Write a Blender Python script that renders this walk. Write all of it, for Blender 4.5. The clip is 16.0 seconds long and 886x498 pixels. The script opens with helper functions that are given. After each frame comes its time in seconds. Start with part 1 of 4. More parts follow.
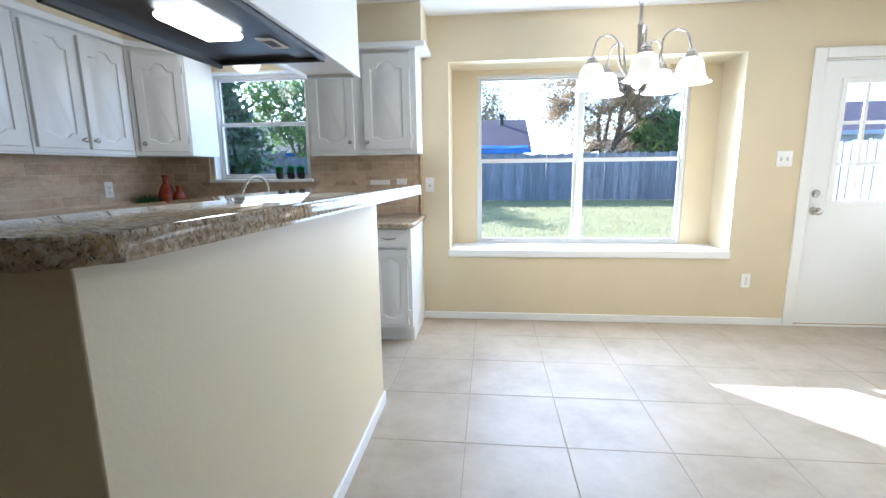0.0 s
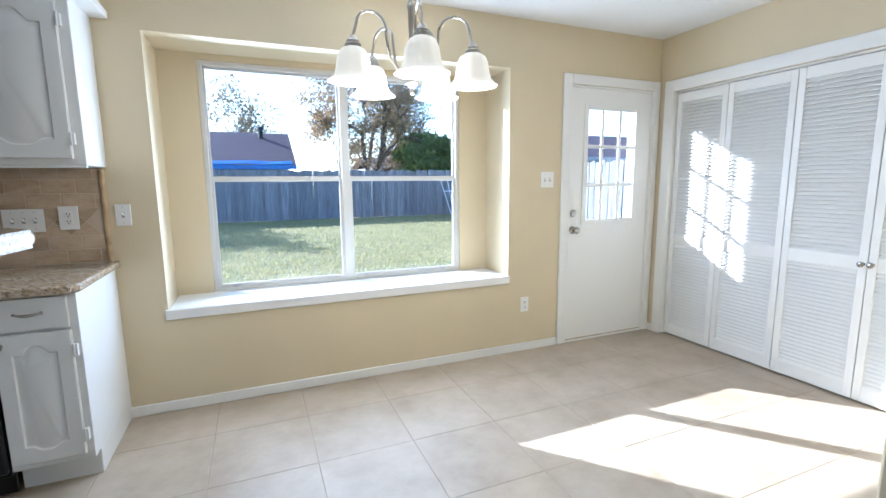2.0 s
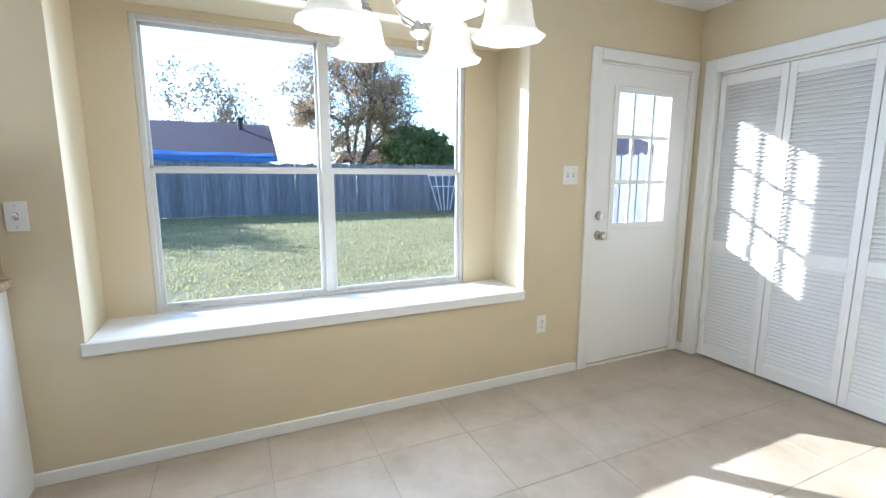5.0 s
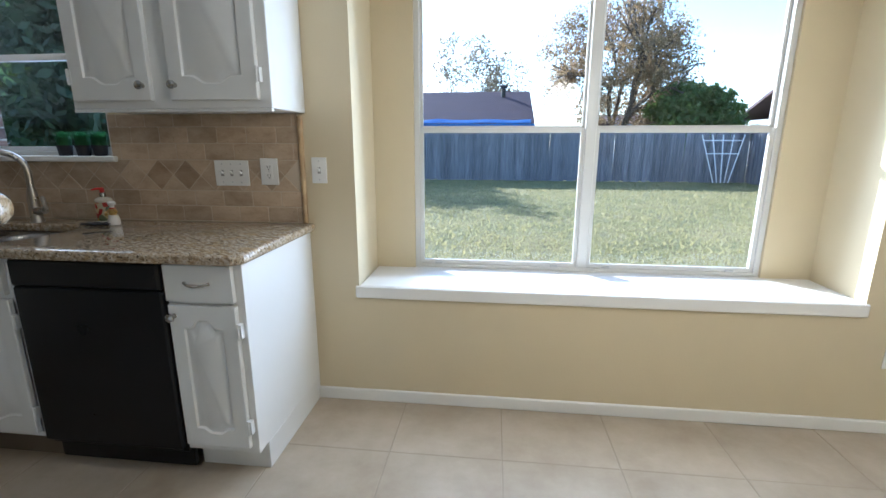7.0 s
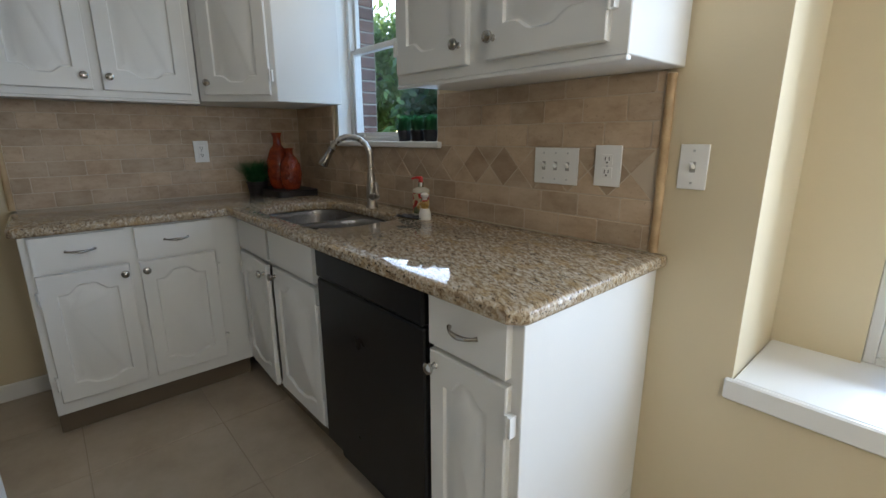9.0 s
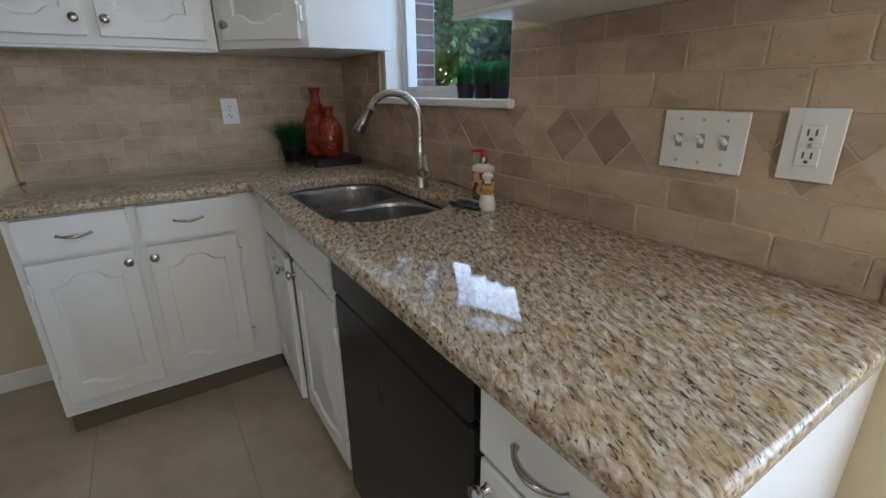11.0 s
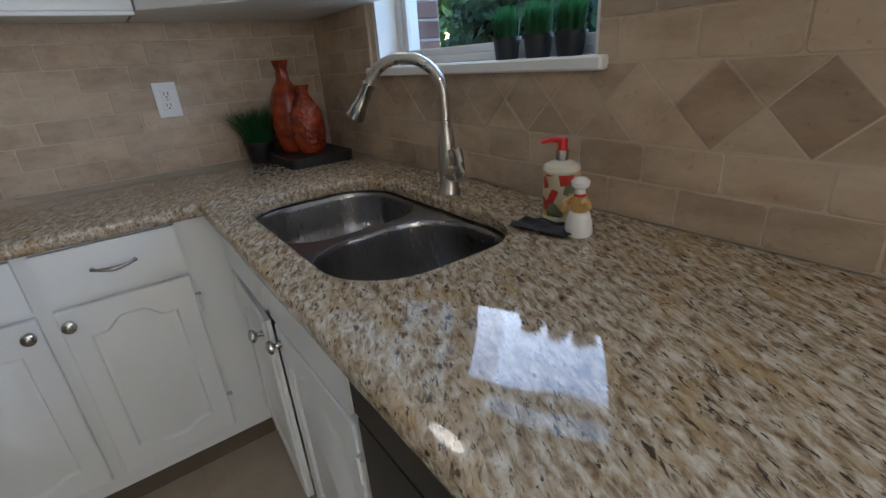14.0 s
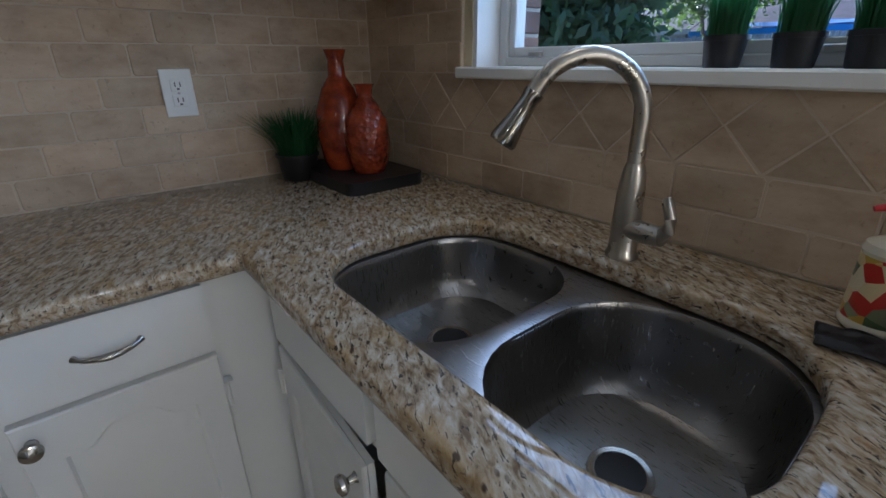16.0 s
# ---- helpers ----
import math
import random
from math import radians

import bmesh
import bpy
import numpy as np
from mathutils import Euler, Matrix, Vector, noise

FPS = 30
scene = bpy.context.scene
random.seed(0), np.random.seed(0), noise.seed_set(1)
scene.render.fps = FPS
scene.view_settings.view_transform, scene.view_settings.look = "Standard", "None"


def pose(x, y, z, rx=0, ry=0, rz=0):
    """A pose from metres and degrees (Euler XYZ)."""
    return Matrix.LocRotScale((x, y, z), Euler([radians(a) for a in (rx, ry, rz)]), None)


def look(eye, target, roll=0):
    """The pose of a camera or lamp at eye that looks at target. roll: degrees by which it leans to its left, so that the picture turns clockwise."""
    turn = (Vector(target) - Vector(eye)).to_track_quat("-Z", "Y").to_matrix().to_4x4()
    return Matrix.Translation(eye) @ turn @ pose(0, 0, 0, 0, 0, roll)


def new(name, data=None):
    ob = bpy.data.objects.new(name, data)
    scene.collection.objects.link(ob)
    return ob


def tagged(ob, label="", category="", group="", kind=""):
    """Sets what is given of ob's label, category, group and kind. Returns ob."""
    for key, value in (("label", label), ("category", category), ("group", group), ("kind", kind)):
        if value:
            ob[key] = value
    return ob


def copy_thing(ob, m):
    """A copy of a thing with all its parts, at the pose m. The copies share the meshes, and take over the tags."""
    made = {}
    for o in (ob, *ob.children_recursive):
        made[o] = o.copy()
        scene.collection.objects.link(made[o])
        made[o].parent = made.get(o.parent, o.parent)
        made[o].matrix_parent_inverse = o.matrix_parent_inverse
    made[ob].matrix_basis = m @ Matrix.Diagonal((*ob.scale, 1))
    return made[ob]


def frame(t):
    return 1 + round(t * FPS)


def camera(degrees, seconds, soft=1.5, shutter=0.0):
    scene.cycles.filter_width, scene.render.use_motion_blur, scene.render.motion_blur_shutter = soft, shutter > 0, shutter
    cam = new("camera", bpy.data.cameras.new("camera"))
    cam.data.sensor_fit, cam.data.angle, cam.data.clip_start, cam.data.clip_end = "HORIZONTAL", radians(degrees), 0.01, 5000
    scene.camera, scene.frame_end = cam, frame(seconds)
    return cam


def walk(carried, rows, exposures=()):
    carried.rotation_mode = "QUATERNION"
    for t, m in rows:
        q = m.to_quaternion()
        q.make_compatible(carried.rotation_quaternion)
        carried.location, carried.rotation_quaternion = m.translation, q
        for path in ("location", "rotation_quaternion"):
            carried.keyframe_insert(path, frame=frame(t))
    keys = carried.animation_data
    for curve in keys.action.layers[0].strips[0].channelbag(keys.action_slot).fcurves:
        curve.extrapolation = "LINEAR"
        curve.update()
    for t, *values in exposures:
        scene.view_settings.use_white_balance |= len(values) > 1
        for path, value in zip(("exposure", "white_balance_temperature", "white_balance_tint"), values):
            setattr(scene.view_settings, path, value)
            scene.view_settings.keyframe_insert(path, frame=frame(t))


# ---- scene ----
cam = camera(89.1, 16.0)
PATH = [
    (0, (0.735, 0.032, 1.295), (0.53, 1.99, 0.943), -0.7),
    (0.5, (0.885, 0.221, 1.306), (0.893, 2.188, 0.945), -0.9),
    (1, (0.886, 0.414, 1.317), (1.182, 2.361, 0.969), -0.8),
    (1.5, (0.907, 0.609, 1.311), (1.445, 2.509, 0.993), -0.8),
    (2, (0.9, 0.882, 1.32), (1.658, 2.71, 1.029), -0.5),
    (2.5, (1.039, 0.892, 1.325), (1.84, 2.708, 1.075), -0.9),
    (3, (1.099, 0.962, 1.338), (1.942, 2.763, 1.125), -0.5),
    (5.5, (1.026, 1.532, 1.302), (1.822, 3.336, 0.968), 0.3),
    (6, (1.109, 1.506, 1.29), (1.61, 3.41, 0.935), 0.3),
    (6.5, (1.139, 1.621, 1.372), (1.257, 3.559, 0.893), 0.5),
    (7, (1.037, 1.779, 1.281), (0.82, 3.715, 0.827), 0.1),
    (7.5, (0.902, 1.989, 1.296), (0.349, 3.847, 0.803), 1.2),
    (8, (0.858, 2.148, 1.285), (-0.058, 3.857, 0.795), 0.9),
    (8.5, (0.845, 2.368, 1.283), (-0.43, 3.826, 0.784), 0.0),
    (9, (0.701, 2.509, 1.242), (-0.753, 3.795, 0.758), -0.2),
    (9.5, (0.533, 2.583, 1.252), (-0.971, 3.788, 0.718), 0.1),
    (10, (0.427, 2.681, 1.246), (-1.131, 3.794, 0.669), -0.1),
    (12.5, (0.157, 2.933, 1.259), (-1.421, 3.911, 0.516), -1.8),
    (13, (0.052, 2.885, 1.251), (-1.442, 4.004, 0.533), 0.2),
    (13.5, (-0.074, 2.918, 1.249), (-1.559, 4.047, 0.528), -0.9),
    (14, (-0.212, 2.995, 1.236), (-1.717, 4.056, 0.457), -4.2),
    (14.5, (-0.349, 3.026, 1.234), (-1.861, 4.073, 0.447), -4.5),
    (15, (-0.519, 2.931, 1.227), (-1.877, 4.2, 0.488), -0.7),
    (15.5, (-0.647, 2.899, 1.235), (-1.956, 4.223, 0.506), 1.3),
    (16, (-0.748, 2.96, 1.239), (-2.18, 4.121, 0.464), -0.6),
]
walk(cam, [(t, look(eye, target, roll)) for t, eye, target, roll in PATH],
     [(0, 2.6, 4950, 9), (0.5, 2.65, 4950, 9), (1.5, 2.35, 4950, 9), (3, 2.05, 5000, 9), (5.5, 2.0, 5050, 8), (6.5, 1.95, 5100, 8), (7.5, 1.75, 5200, 8), (8.5, 1.6, 5400, 8), (9.5, 1.95, 5500, 8),
      (10.2, 1.95, 5450, 10), (12.5, 2.15, 5250, 10), (14.5, 2.1, 5150, 11), (15.5, 1.9, 4900, 11), (16, 1.9, 5000, 11)])

def lin(*c):
    return tuple(c) + (1.0,)


# ---- light ----
SUN = Vector((-0.90, 1.0, 0.555)).normalized()
elev = math.asin(SUN.z)
world = bpy.data.worlds.new("world")
scene.world = world
world.use_nodes = True
wn = world.node_tree.nodes
sky = wn.new("ShaderNodeTexSky")
sky.sky_type = "NISHITA"
sky.sun_disc = False
sky.sun_elevation = elev
sky.sun_rotation = math.atan2(SUN.x, SUN.y)
sky.altitude, sky.air_density, sky.dust_density, sky.ozone_density = 50, 1.0, 0.6, 1.2
world.node_tree.links.new(sky.outputs[0], wn["Background"].inputs[0])
wn["Background"].inputs[1].default_value = 0.15
sd = bpy.data.lights.new("sun", "SUN")
sd.energy, sd.angle, sd.color = 4.6, radians(0.5), (1.0, 0.93, 0.82)
sun = new("sun", sd)
sun.matrix_world = look(SUN * 40, (0, 0, 0))


def lamp(name, kind, place, energy, colour, size=0.05, target=None, size_y=None):
    d = bpy.data.lights.new(name, kind)
    d.energy, d.color = energy, colour
    if kind == "AREA":
        d.shape, d.size, d.size_y = "RECTANGLE", size, size_y or size
    else:
        d.shadow_soft_size = size
    o = new(name, d)
    o.matrix_world = look(place, target) if target else Matrix.Translation(place)
    return o


WARM = (1.0, 0.84, 0.64)
lamp("sky_window_bay", "AREA", (1.51, 3.98, 1.36), 10.5, (0.84, 0.92, 1.0), 1.74, (1.52, 0.0, 1.1), 1.4)
lamp("sky_window_sink", "AREA", (-1.23, 4.16, 1.66), 1.2, (0.75, 0.88, 1.0), 0.8, (-1.23, 0.0, 1.4), 0.85)

# ---- materials ----
class Mat:
    """A node material with shorthands."""
    def __init__(self, name, colour, rough=0.5, metal=0.0, spec=0.5):
        self.m = bpy.data.materials.new(name)
        self.m.use_nodes = True
        self.t = self.m.node_tree
        self.b = self.t.nodes["Principled BSDF"]
        self.b.inputs["Base Color"].default_value = lin(*colour)
        self.b.inputs["Roughness"].default_value = rough
        self.b.inputs["Metallic"].default_value = metal
        self.b.inputs["Specular IOR Level"].default_value = spec
        self.co = self.t.nodes.new("ShaderNodeTexCoord").outputs["Object"]
        self.h = None

    def world(self):
        self.co = self.t.nodes.new("ShaderNodeNewGeometry").outputs["Position"]
        return self

    def link(self, a, b):
        self.t.links.new(a, b)

    def scaled(self, s):
        n = self.t.nodes.new("ShaderNodeMapping")
        n.inputs["Scale"].default_value = s
        self.link(self.co, n.inputs[0])
        return n.outputs[0]

    def noise(self, scale, detail=4, rough=0.55, stretch=None, dist=0.0):
        n = self.t.nodes.new("ShaderNodeTexNoise")
        n.inputs["Scale"].default_value, n.inputs["Detail"].default_value = scale, detail
        n.inputs["Roughness"].default_value, n.inputs["Distortion"].default_value = rough, dist
        self.link(self.scaled(stretch) if stretch else self.co, n.inputs["Vector"])
        return n.outputs["Fac"]

    def voronoi(self, scale, stretch=None):
        n = self.t.nodes.new("ShaderNodeTexVoronoi")
        n.inputs["Scale"].default_value = scale
        self.link(self.scaled(stretch) if stretch else self.co, n.inputs["Vector"])
        return n

    def ramp(self, fac, *stops):
        n = self.t.nodes.new("ShaderNodeValToRGB")
        e = n.color_ramp.elements
        while len(e) < len(stops):
            e.new(0.5)
        for el, (p, c) in zip(e, stops):
            el.position, el.color = p, lin(*c)
        self.link(fac, n.inputs[0])
        return n.outputs[0]

    def mix(self, fac, a, b, how="MIX"):
        n = self.t.nodes.new("ShaderNodeMix")
        n.data_type, n.blend_type = "RGBA", how
        for s, v in ((n.inputs[0], fac), (n.inputs[6], a), (n.inputs[7], b)):
            if isinstance(v, (int, float)):
                s.default_value = v
            elif isinstance(v, tuple):
                s.default_value = lin(*v)
            else:
                self.link(v, s)
        return n.outputs[2]

    def random(self):
        return self.t.nodes.new("ShaderNodeObjectInfo").outputs["Random"]

    def colour(self, sock):
        self.link(sock, self.b.inputs["Base Color"])
        return self

    def roughness(self, fac, lo, hi):
        n = self.t.nodes.new("ShaderNodeMapRange")
        n.inputs[3].default_value, n.inputs[4].default_value = lo, hi
        self.link(fac, n.inputs[0])
        self.link(n.outputs[0], self.b.inputs["Roughness"])
        return self

    def bump(self, fac, strength=0.3, dist=0.002):
        n = self.t.nodes.new("ShaderNodeBump")
        n.inputs["Strength"].default_value, n.inputs["Distance"].default_value = strength, dist
        self.link(fac, n.inputs["Height"])
        if self.h:
            self.link(self.h, n.inputs["Normal"])
        self.h = n.outputs[0]
        self.link(self.h, self.b.inputs["Normal"])
        return self


def painted(name, c, rough, tex=160, bump=0.12, vary=0.06, dist=0.0015):
    m = Mat(name, c, rough).world()
    lo = tuple(v * (1 - vary) for v in c)
    m.colour(m.ramp(m.noise(1.7, 5), (0.3, lo), (0.7, c)))
    m.roughness(m.noise(6.0), rough - 0.07, rough + 0.07)
    m.bump(m.noise(tex, 3), bump, dist)
    return m.m


WALL = painted("beige_wall_paint", (0.655, 0.56, 0.375), 0.55, 90, 0.35)
CEIL = painted("white_ceiling_paint", (0.80, 0.79, 0.77), 0.8, 70, 0.5, dist=0.003)
TRIM = painted("white_trim_paint", (0.80, 0.79, 0.76), 0.32, 60, 0.05, 0.04)
CAB = painted("white_cabinet_paint", (0.74, 0.735, 0.71), 0.33, 45, 0.10, 0.05)
DOORP = painted("white_door_paint", (0.82, 0.81, 0.78), 0.35, 50, 0.05, 0.03)
PLATE = painted("white_plastic_plate", (0.82, 0.81, 0.78), 0.3, 60, 0.02, 0.02)
VINYL = painted("white_window_frame", (0.66, 0.65, 0.62), 0.4, 50, 0.05, 0.08)
# near-black colour in place of the shade inside the closet
CLOSET_SHADE = painted("closet_shade", (0.02, 0.02, 0.02), 0.8)
BLACK = painted("black_appliance_enamel", (0.008, 0.008, 0.009), 0.30, 300, 0.05, 0.2)
BLACK.node_tree.nodes["Principled BSDF"].inputs["Specular IOR Level"].default_value = 0.3
BLACKP = painted("black_plastic_pot", (0.012, 0.011, 0.012), 0.45, 60, 0.1, 0.3)
HOODM = painted("black_hood_enamel", (0.018, 0.015, 0.013), 0.35, 60, 0.05, 0.3)
PAPER = painted("paper_label", (0.55, 0.5, 0.44), 0.8)
# brown puts the shade of the toe-kick recess into the board's colour
KICK = painted("toe_kick_shade_brown", (0.16, 0.12, 0.08), 0.6, 60, 0.2, 0.3)
SLOT = painted("shadowed_slot", (0.35, 0.34, 0.32), 0.5)
GREYINK = painted("grey_ink", (0.12, 0.12, 0.12), 0.8)
RED = painted("red_plastic", (0.55, 0.02, 0.02), 0.3)
TAN = Mat("tan_stone_moulding", (0.5, 0.36, 0.2), 0.45)
TAN.colour(TAN.ramp(TAN.noise(14, 5), (0.3, (0.36, 0.24, 0.12)), (0.7, (0.55, 0.40, 0.22)))).bump(TAN.noise(60), 0.3)
TAN = TAN.m


def metal(name, c, rough, stretch=None):
    m = Mat(name, c, rough, 1.0)
    m.roughness(m.noise(40, 4, 0.6, stretch), rough - 0.06, rough + 0.08)
    m.bump(m.noise(300, 2, 0.5, stretch), 0.03, 0.0005)
    return m.m


NICKEL = metal("brushed_nickel", (0.47, 0.44, 0.39), 0.28)
CHROME = metal("polished_nickel", (0.44, 0.42, 0.39), 0.16)
STEEL = metal("brushed_stainless_steel", (0.31, 0.295, 0.28), 0.28, (1, 12, 1))
ALU = metal("bare_aluminium", (0.55, 0.55, 0.55), 0.4)

# granite: cream ground, brown and black streaks lying diagonally
g = Mat("speckled_granite", (0.4, 0.33, 0.25), 0.10)
g.world()
rot = g.t.nodes.new("ShaderNodeMapping")
rot.inputs["Rotation"].default_value = (0, 0, radians(28))
g.link(g.co, rot.inputs[0])
g.co = rot.outputs[0]
base = g.ramp(g.noise(80, 5, 0.62, (0.5, 1.25, 1.0), 0.5), (0.34, (0.16, 0.105, 0.058)), (0.47, (0.34, 0.26, 0.165)), (0.58, (0.47, 0.40, 0.30)), (0.70, (0.60, 0.54, 0.45)))
gold = g.ramp(g.noise(20, 3, 0.5, (0.7, 1.2, 1)), (0.52, (0, 0, 0)), (0.68, (1, 1, 1)))
base = g.mix(g.mix(0.55, (0, 0, 0), gold), base, (0.36, 0.235, 0.09))
dark = g.ramp(g.noise(150, 3, 0.6, (0.38, 1.2, 1.0), 0.8), (0.35, (0.9, 0.9, 0.9)), (0.43, (0, 0, 0)))
base = g.mix(dark, base, (0.028, 0.021, 0.018))
spots = g.ramp(g.voronoi(60, (0.6, 1.2, 1)).outputs["Distance"], (0.12, (1, 1, 1)), (0.22, (0, 0, 0)))
base = g.mix(g.mix(g.ramp(g.noise(15), (0.5, (0, 0, 0)), (0.62, (1, 1, 1))), (0, 0, 0), spots), base, (0.07, 0.045, 0.03))
g.colour(base).roughness(g.noise(30), 0.02, 0.05).bump(g.noise(200), 0.003, 0.0003)
GRANITE = g.m


def stone_tile(name, dark, mid, light, pits=0.5, rough=0.5, scale=1.0, vary=0.14):
    m = Mat(name, mid, rough).world()
    c = m.ramp(m.noise(9 * scale, 6, 0.65, (0.8, 0.8, 1.6)), (0.30, dark), (0.5, mid), (0.72, light))
    tint = m.ramp(m.random(), (0.0, (1 - vary, 1 - vary, 1 - 1.1 * vary)), (0.5, (1.0, 1.0, 1.0)), (1.0, (1 + 0.8 * vary, 1 + 0.7 * vary, 1 + 0.5 * vary)))
    c = m.mix(1.0, c, tint, "MULTIPLY")
    holes = m.ramp(m.noise(85 * scale, 3, 0.6), (0.30, (0, 0, 0)), (0.38, (1, 1, 1)))
    c = m.mix(m.mix(pits, (1, 1, 1), holes), m.mix(0.55, c, (0.12, 0.08, 0.05)), c)
    m.colour(c).roughness(m.noise(22), rough - 0.1, rough + 0.12)
    m.bump(holes, 0.35 * pits, 0.002).bump(m.noise(55 * scale, 4), 0.35, 0.002)
    return m.m


TRAV = stone_tile("tumbled_travertine", (0.36, 0.26, 0.17), (0.48, 0.365, 0.25), (0.57, 0.455, 0.33))
NOCE = stone_tile("dark_travertine", (0.24, 0.16, 0.10), (0.36, 0.255, 0.165), (0.45, 0.34, 0.235), 0.8)
GROUT = painted("cream_grout", (0.60, 0.50, 0.375), 0.9, 200, 0.4, 0.15)
FLOORT = stone_tile("beige_floor_tile", (0.35, 0.28, 0.20), (0.43, 0.36, 0.27), (0.51, 0.44, 0.345), 0.0, 0.46, 0.35, 0.03)
FGROUT = painted("floor_grout", (0.405, 0.34, 0.255), 0.85, 200, 0.4, 0.15)

b = Mat("red_brown_brick", (0.22, 0.1, 0.07), 0.85).world()
b.colour(b.mix(1.0, b.ramp(b.noise(30, 5), (0.3, (0.10, 0.06, 0.048)), (0.7, (0.20, 0.125, 0.10))), b.ramp(b.random(), (0, (0.7, 0.7, 0.75)), (1, (1.15, 1.1, 1.05))), "MULTIPLY")).bump(b.noise(120), 0.5, 0.003)
BRICK = b.m
MORTAR = painted("brick_mortar", (0.42, 0.40, 0.36), 0.9, 150, 0.5, 0.15)

gr = Mat("lawn_grass", (0.1, 0.13, 0.04), 0.9).world()
gc = gr.ramp(gr.noise(0.9, 6, 0.6), (0.32, (0.32, 0.27, 0.125)), (0.5, (0.25, 0.235, 0.085)), (0.68, (0.15, 0.17, 0.05)))
gc = gr.mix(gr.ramp(gr.noise(16, 6, 0.75, (0.35, 1.6, 1)), (0.44, (0, 0, 0)), (0.62, (1, 1, 1))), gc, (0.27, 0.225, 0.11))
gc = gr.mix(0.75, gc, gr.ramp(gr.noise(5, 9, 0.85), (0.36, (0.35, 0.38, 0.3)), (0.62, (1.25, 1.2, 1.05))), "MULTIPLY")
gr.colour(gc).bump(gr.noise(60, 5, 0.7), 0.9, 0.04)
GRASS = gr.m

fw = Mat("weathered_grey_fence_wood", (0.2, 0.19, 0.2), 0.85).world()
fc = fw.ramp(fw.noise(9, 6, 0.65, (2.5, 2.5, 0.16)), (0.3, (0.10, 0.095, 0.10)), (0.55, (0.21, 0.20, 0.205)), (0.75, (0.33, 0.315, 0.32)))
fw.colour(fw.mix(1.0, fc, fw.ramp(fw.random(), (0, (0.72, 0.72, 0.74)), (1, (1.2, 1.2, 1.2))), "MULTIPLY")).bump(fw.noise(20, 5, 0.6, (3, 3, 0.2)), 0.5, 0.004)
FENCEW = fw.m

rf = Mat("asphalt_shingle_roof", (0.07, 0.06, 0.065), 0.9).world()
rf.colour(rf.ramp(rf.noise(3.0, 6, 0.7, (0.4, 2.0, 2.0)), (0.3, (0.060, 0.036, 0.042)), (0.7, (0.135, 0.080, 0.085)))).bump(rf.noise(40), 0.6, 0.01)
ROOF = rf.m
SIDING = painted("pale_siding", (0.30, 0.31, 0.34), 0.7)
TARP = painted("blue_tarp", (0.015, 0.13, 0.42), 0.4, 8, 0.4, 0.3, 0.02)
bk = Mat("tree_bark", (0.1, 0.075, 0.055), 0.95)
bk.colour(bk.ramp(bk.noise(8, 6, 0.6, (3, 3, 0.5)), (0.3, (0.05, 0.038, 0.03)), (0.7, (0.15, 0.12, 0.095)))).bump(bk.noise(14, 5, 0.6, (3, 3, 0.4)), 0.8, 0.02)
BARK = bk.m


def leafy(name, a, c):
    m = Mat(name, a, 0.6).world()
    m.colour(m.ramp(m.noise(1.3, 6, 0.75), (0.3, a), (0.7, c)))
    m.b.inputs["Subsurface Weight"].default_value = 0.0
    mixs = m.t.nodes.new("ShaderNodeMixShader")
    tr = m.t.nodes.new("ShaderNodeBsdfTranslucent")
    tr.inputs[0].default_value = lin(*[min(1, v * 1.5) for v in c])
    mixs.inputs[0].default_value = 0.4
    m.link(m.b.outputs[0], mixs.inputs[1])
    m.link(tr.outputs[0], mixs.inputs[2])
    m.link(mixs.outputs[0], m.t.nodes["Material Output"].inputs[0])
    return m.m


LEAF_AUT = leafy("autumn_leaves", (0.09, 0.10, 0.045), (0.26, 0.17, 0.09))
LEAF_GRN = leafy("green_leaves", (0.03, 0.065, 0.014), (0.09, 0.14, 0.03))
LEAF_DRK = leafy("dark_conifer_needles", (0.016, 0.042, 0.018), (0.04, 0.075, 0.03))
# brighter copy of the green leaves, with sunlight put into the colour
LEAF_LIT = leafy("sunlit_green_leaves", (0.06, 0.12, 0.02), (0.15, 0.22, 0.045))
LEAF_FAR = leafy("sparse_far_leaves", (0.10, 0.085, 0.06), (0.16, 0.13, 0.085))
GRASSB = leafy("potted_grass_blades", (0.012, 0.06, 0.02), (0.03, 0.13, 0.035))

vz = Mat("orange_red_glazed_ceramic", (0.36, 0.05, 0.012), 0.10)
vz.colour(vz.ramp(vz.noise(22, 5, 0.6), (0.35, (0.13, 0.014, 0.006)), (0.65, (0.33, 0.05, 0.011)))).bump(vz.noise(30), 0.15, 0.002)
VASE = vz.m
v2 = Mat("textured_orange_ceramic", (0.36, 0.05, 0.012), 0.16)
v2.colour(v2.ramp(v2.noise(22, 5, 0.6), (0.35, (0.14, 0.016, 0.006)), (0.65, (0.32, 0.05, 0.012)))).bump(v2.voronoi(70).outputs["Distance"], 0.8, 0.006)
VASE2 = v2.m
sp = Mat("printed_soap_label", (0.5, 0.4, 0.28), 0.3)
sp.colour(sp.ramp(sp.voronoi(40).outputs["Color"], (0.30, (0.45, 0.03, 0.02)), (0.42, (0.05, 0.09, 0.03)), (0.55, (0.72, 0.62, 0.40)), (0.75, (0.55, 0.36, 0.06))))
SOAPL = sp.m
SOAPW = painted("cream_soap_bottle", (0.70, 0.64, 0.50), 0.25)
FIGW = painted("white_glazed_figurine", (0.78, 0.74, 0.68), 0.25)
FIGY = painted("ochre_glaze", (0.55, 0.33, 0.09), 0.3)


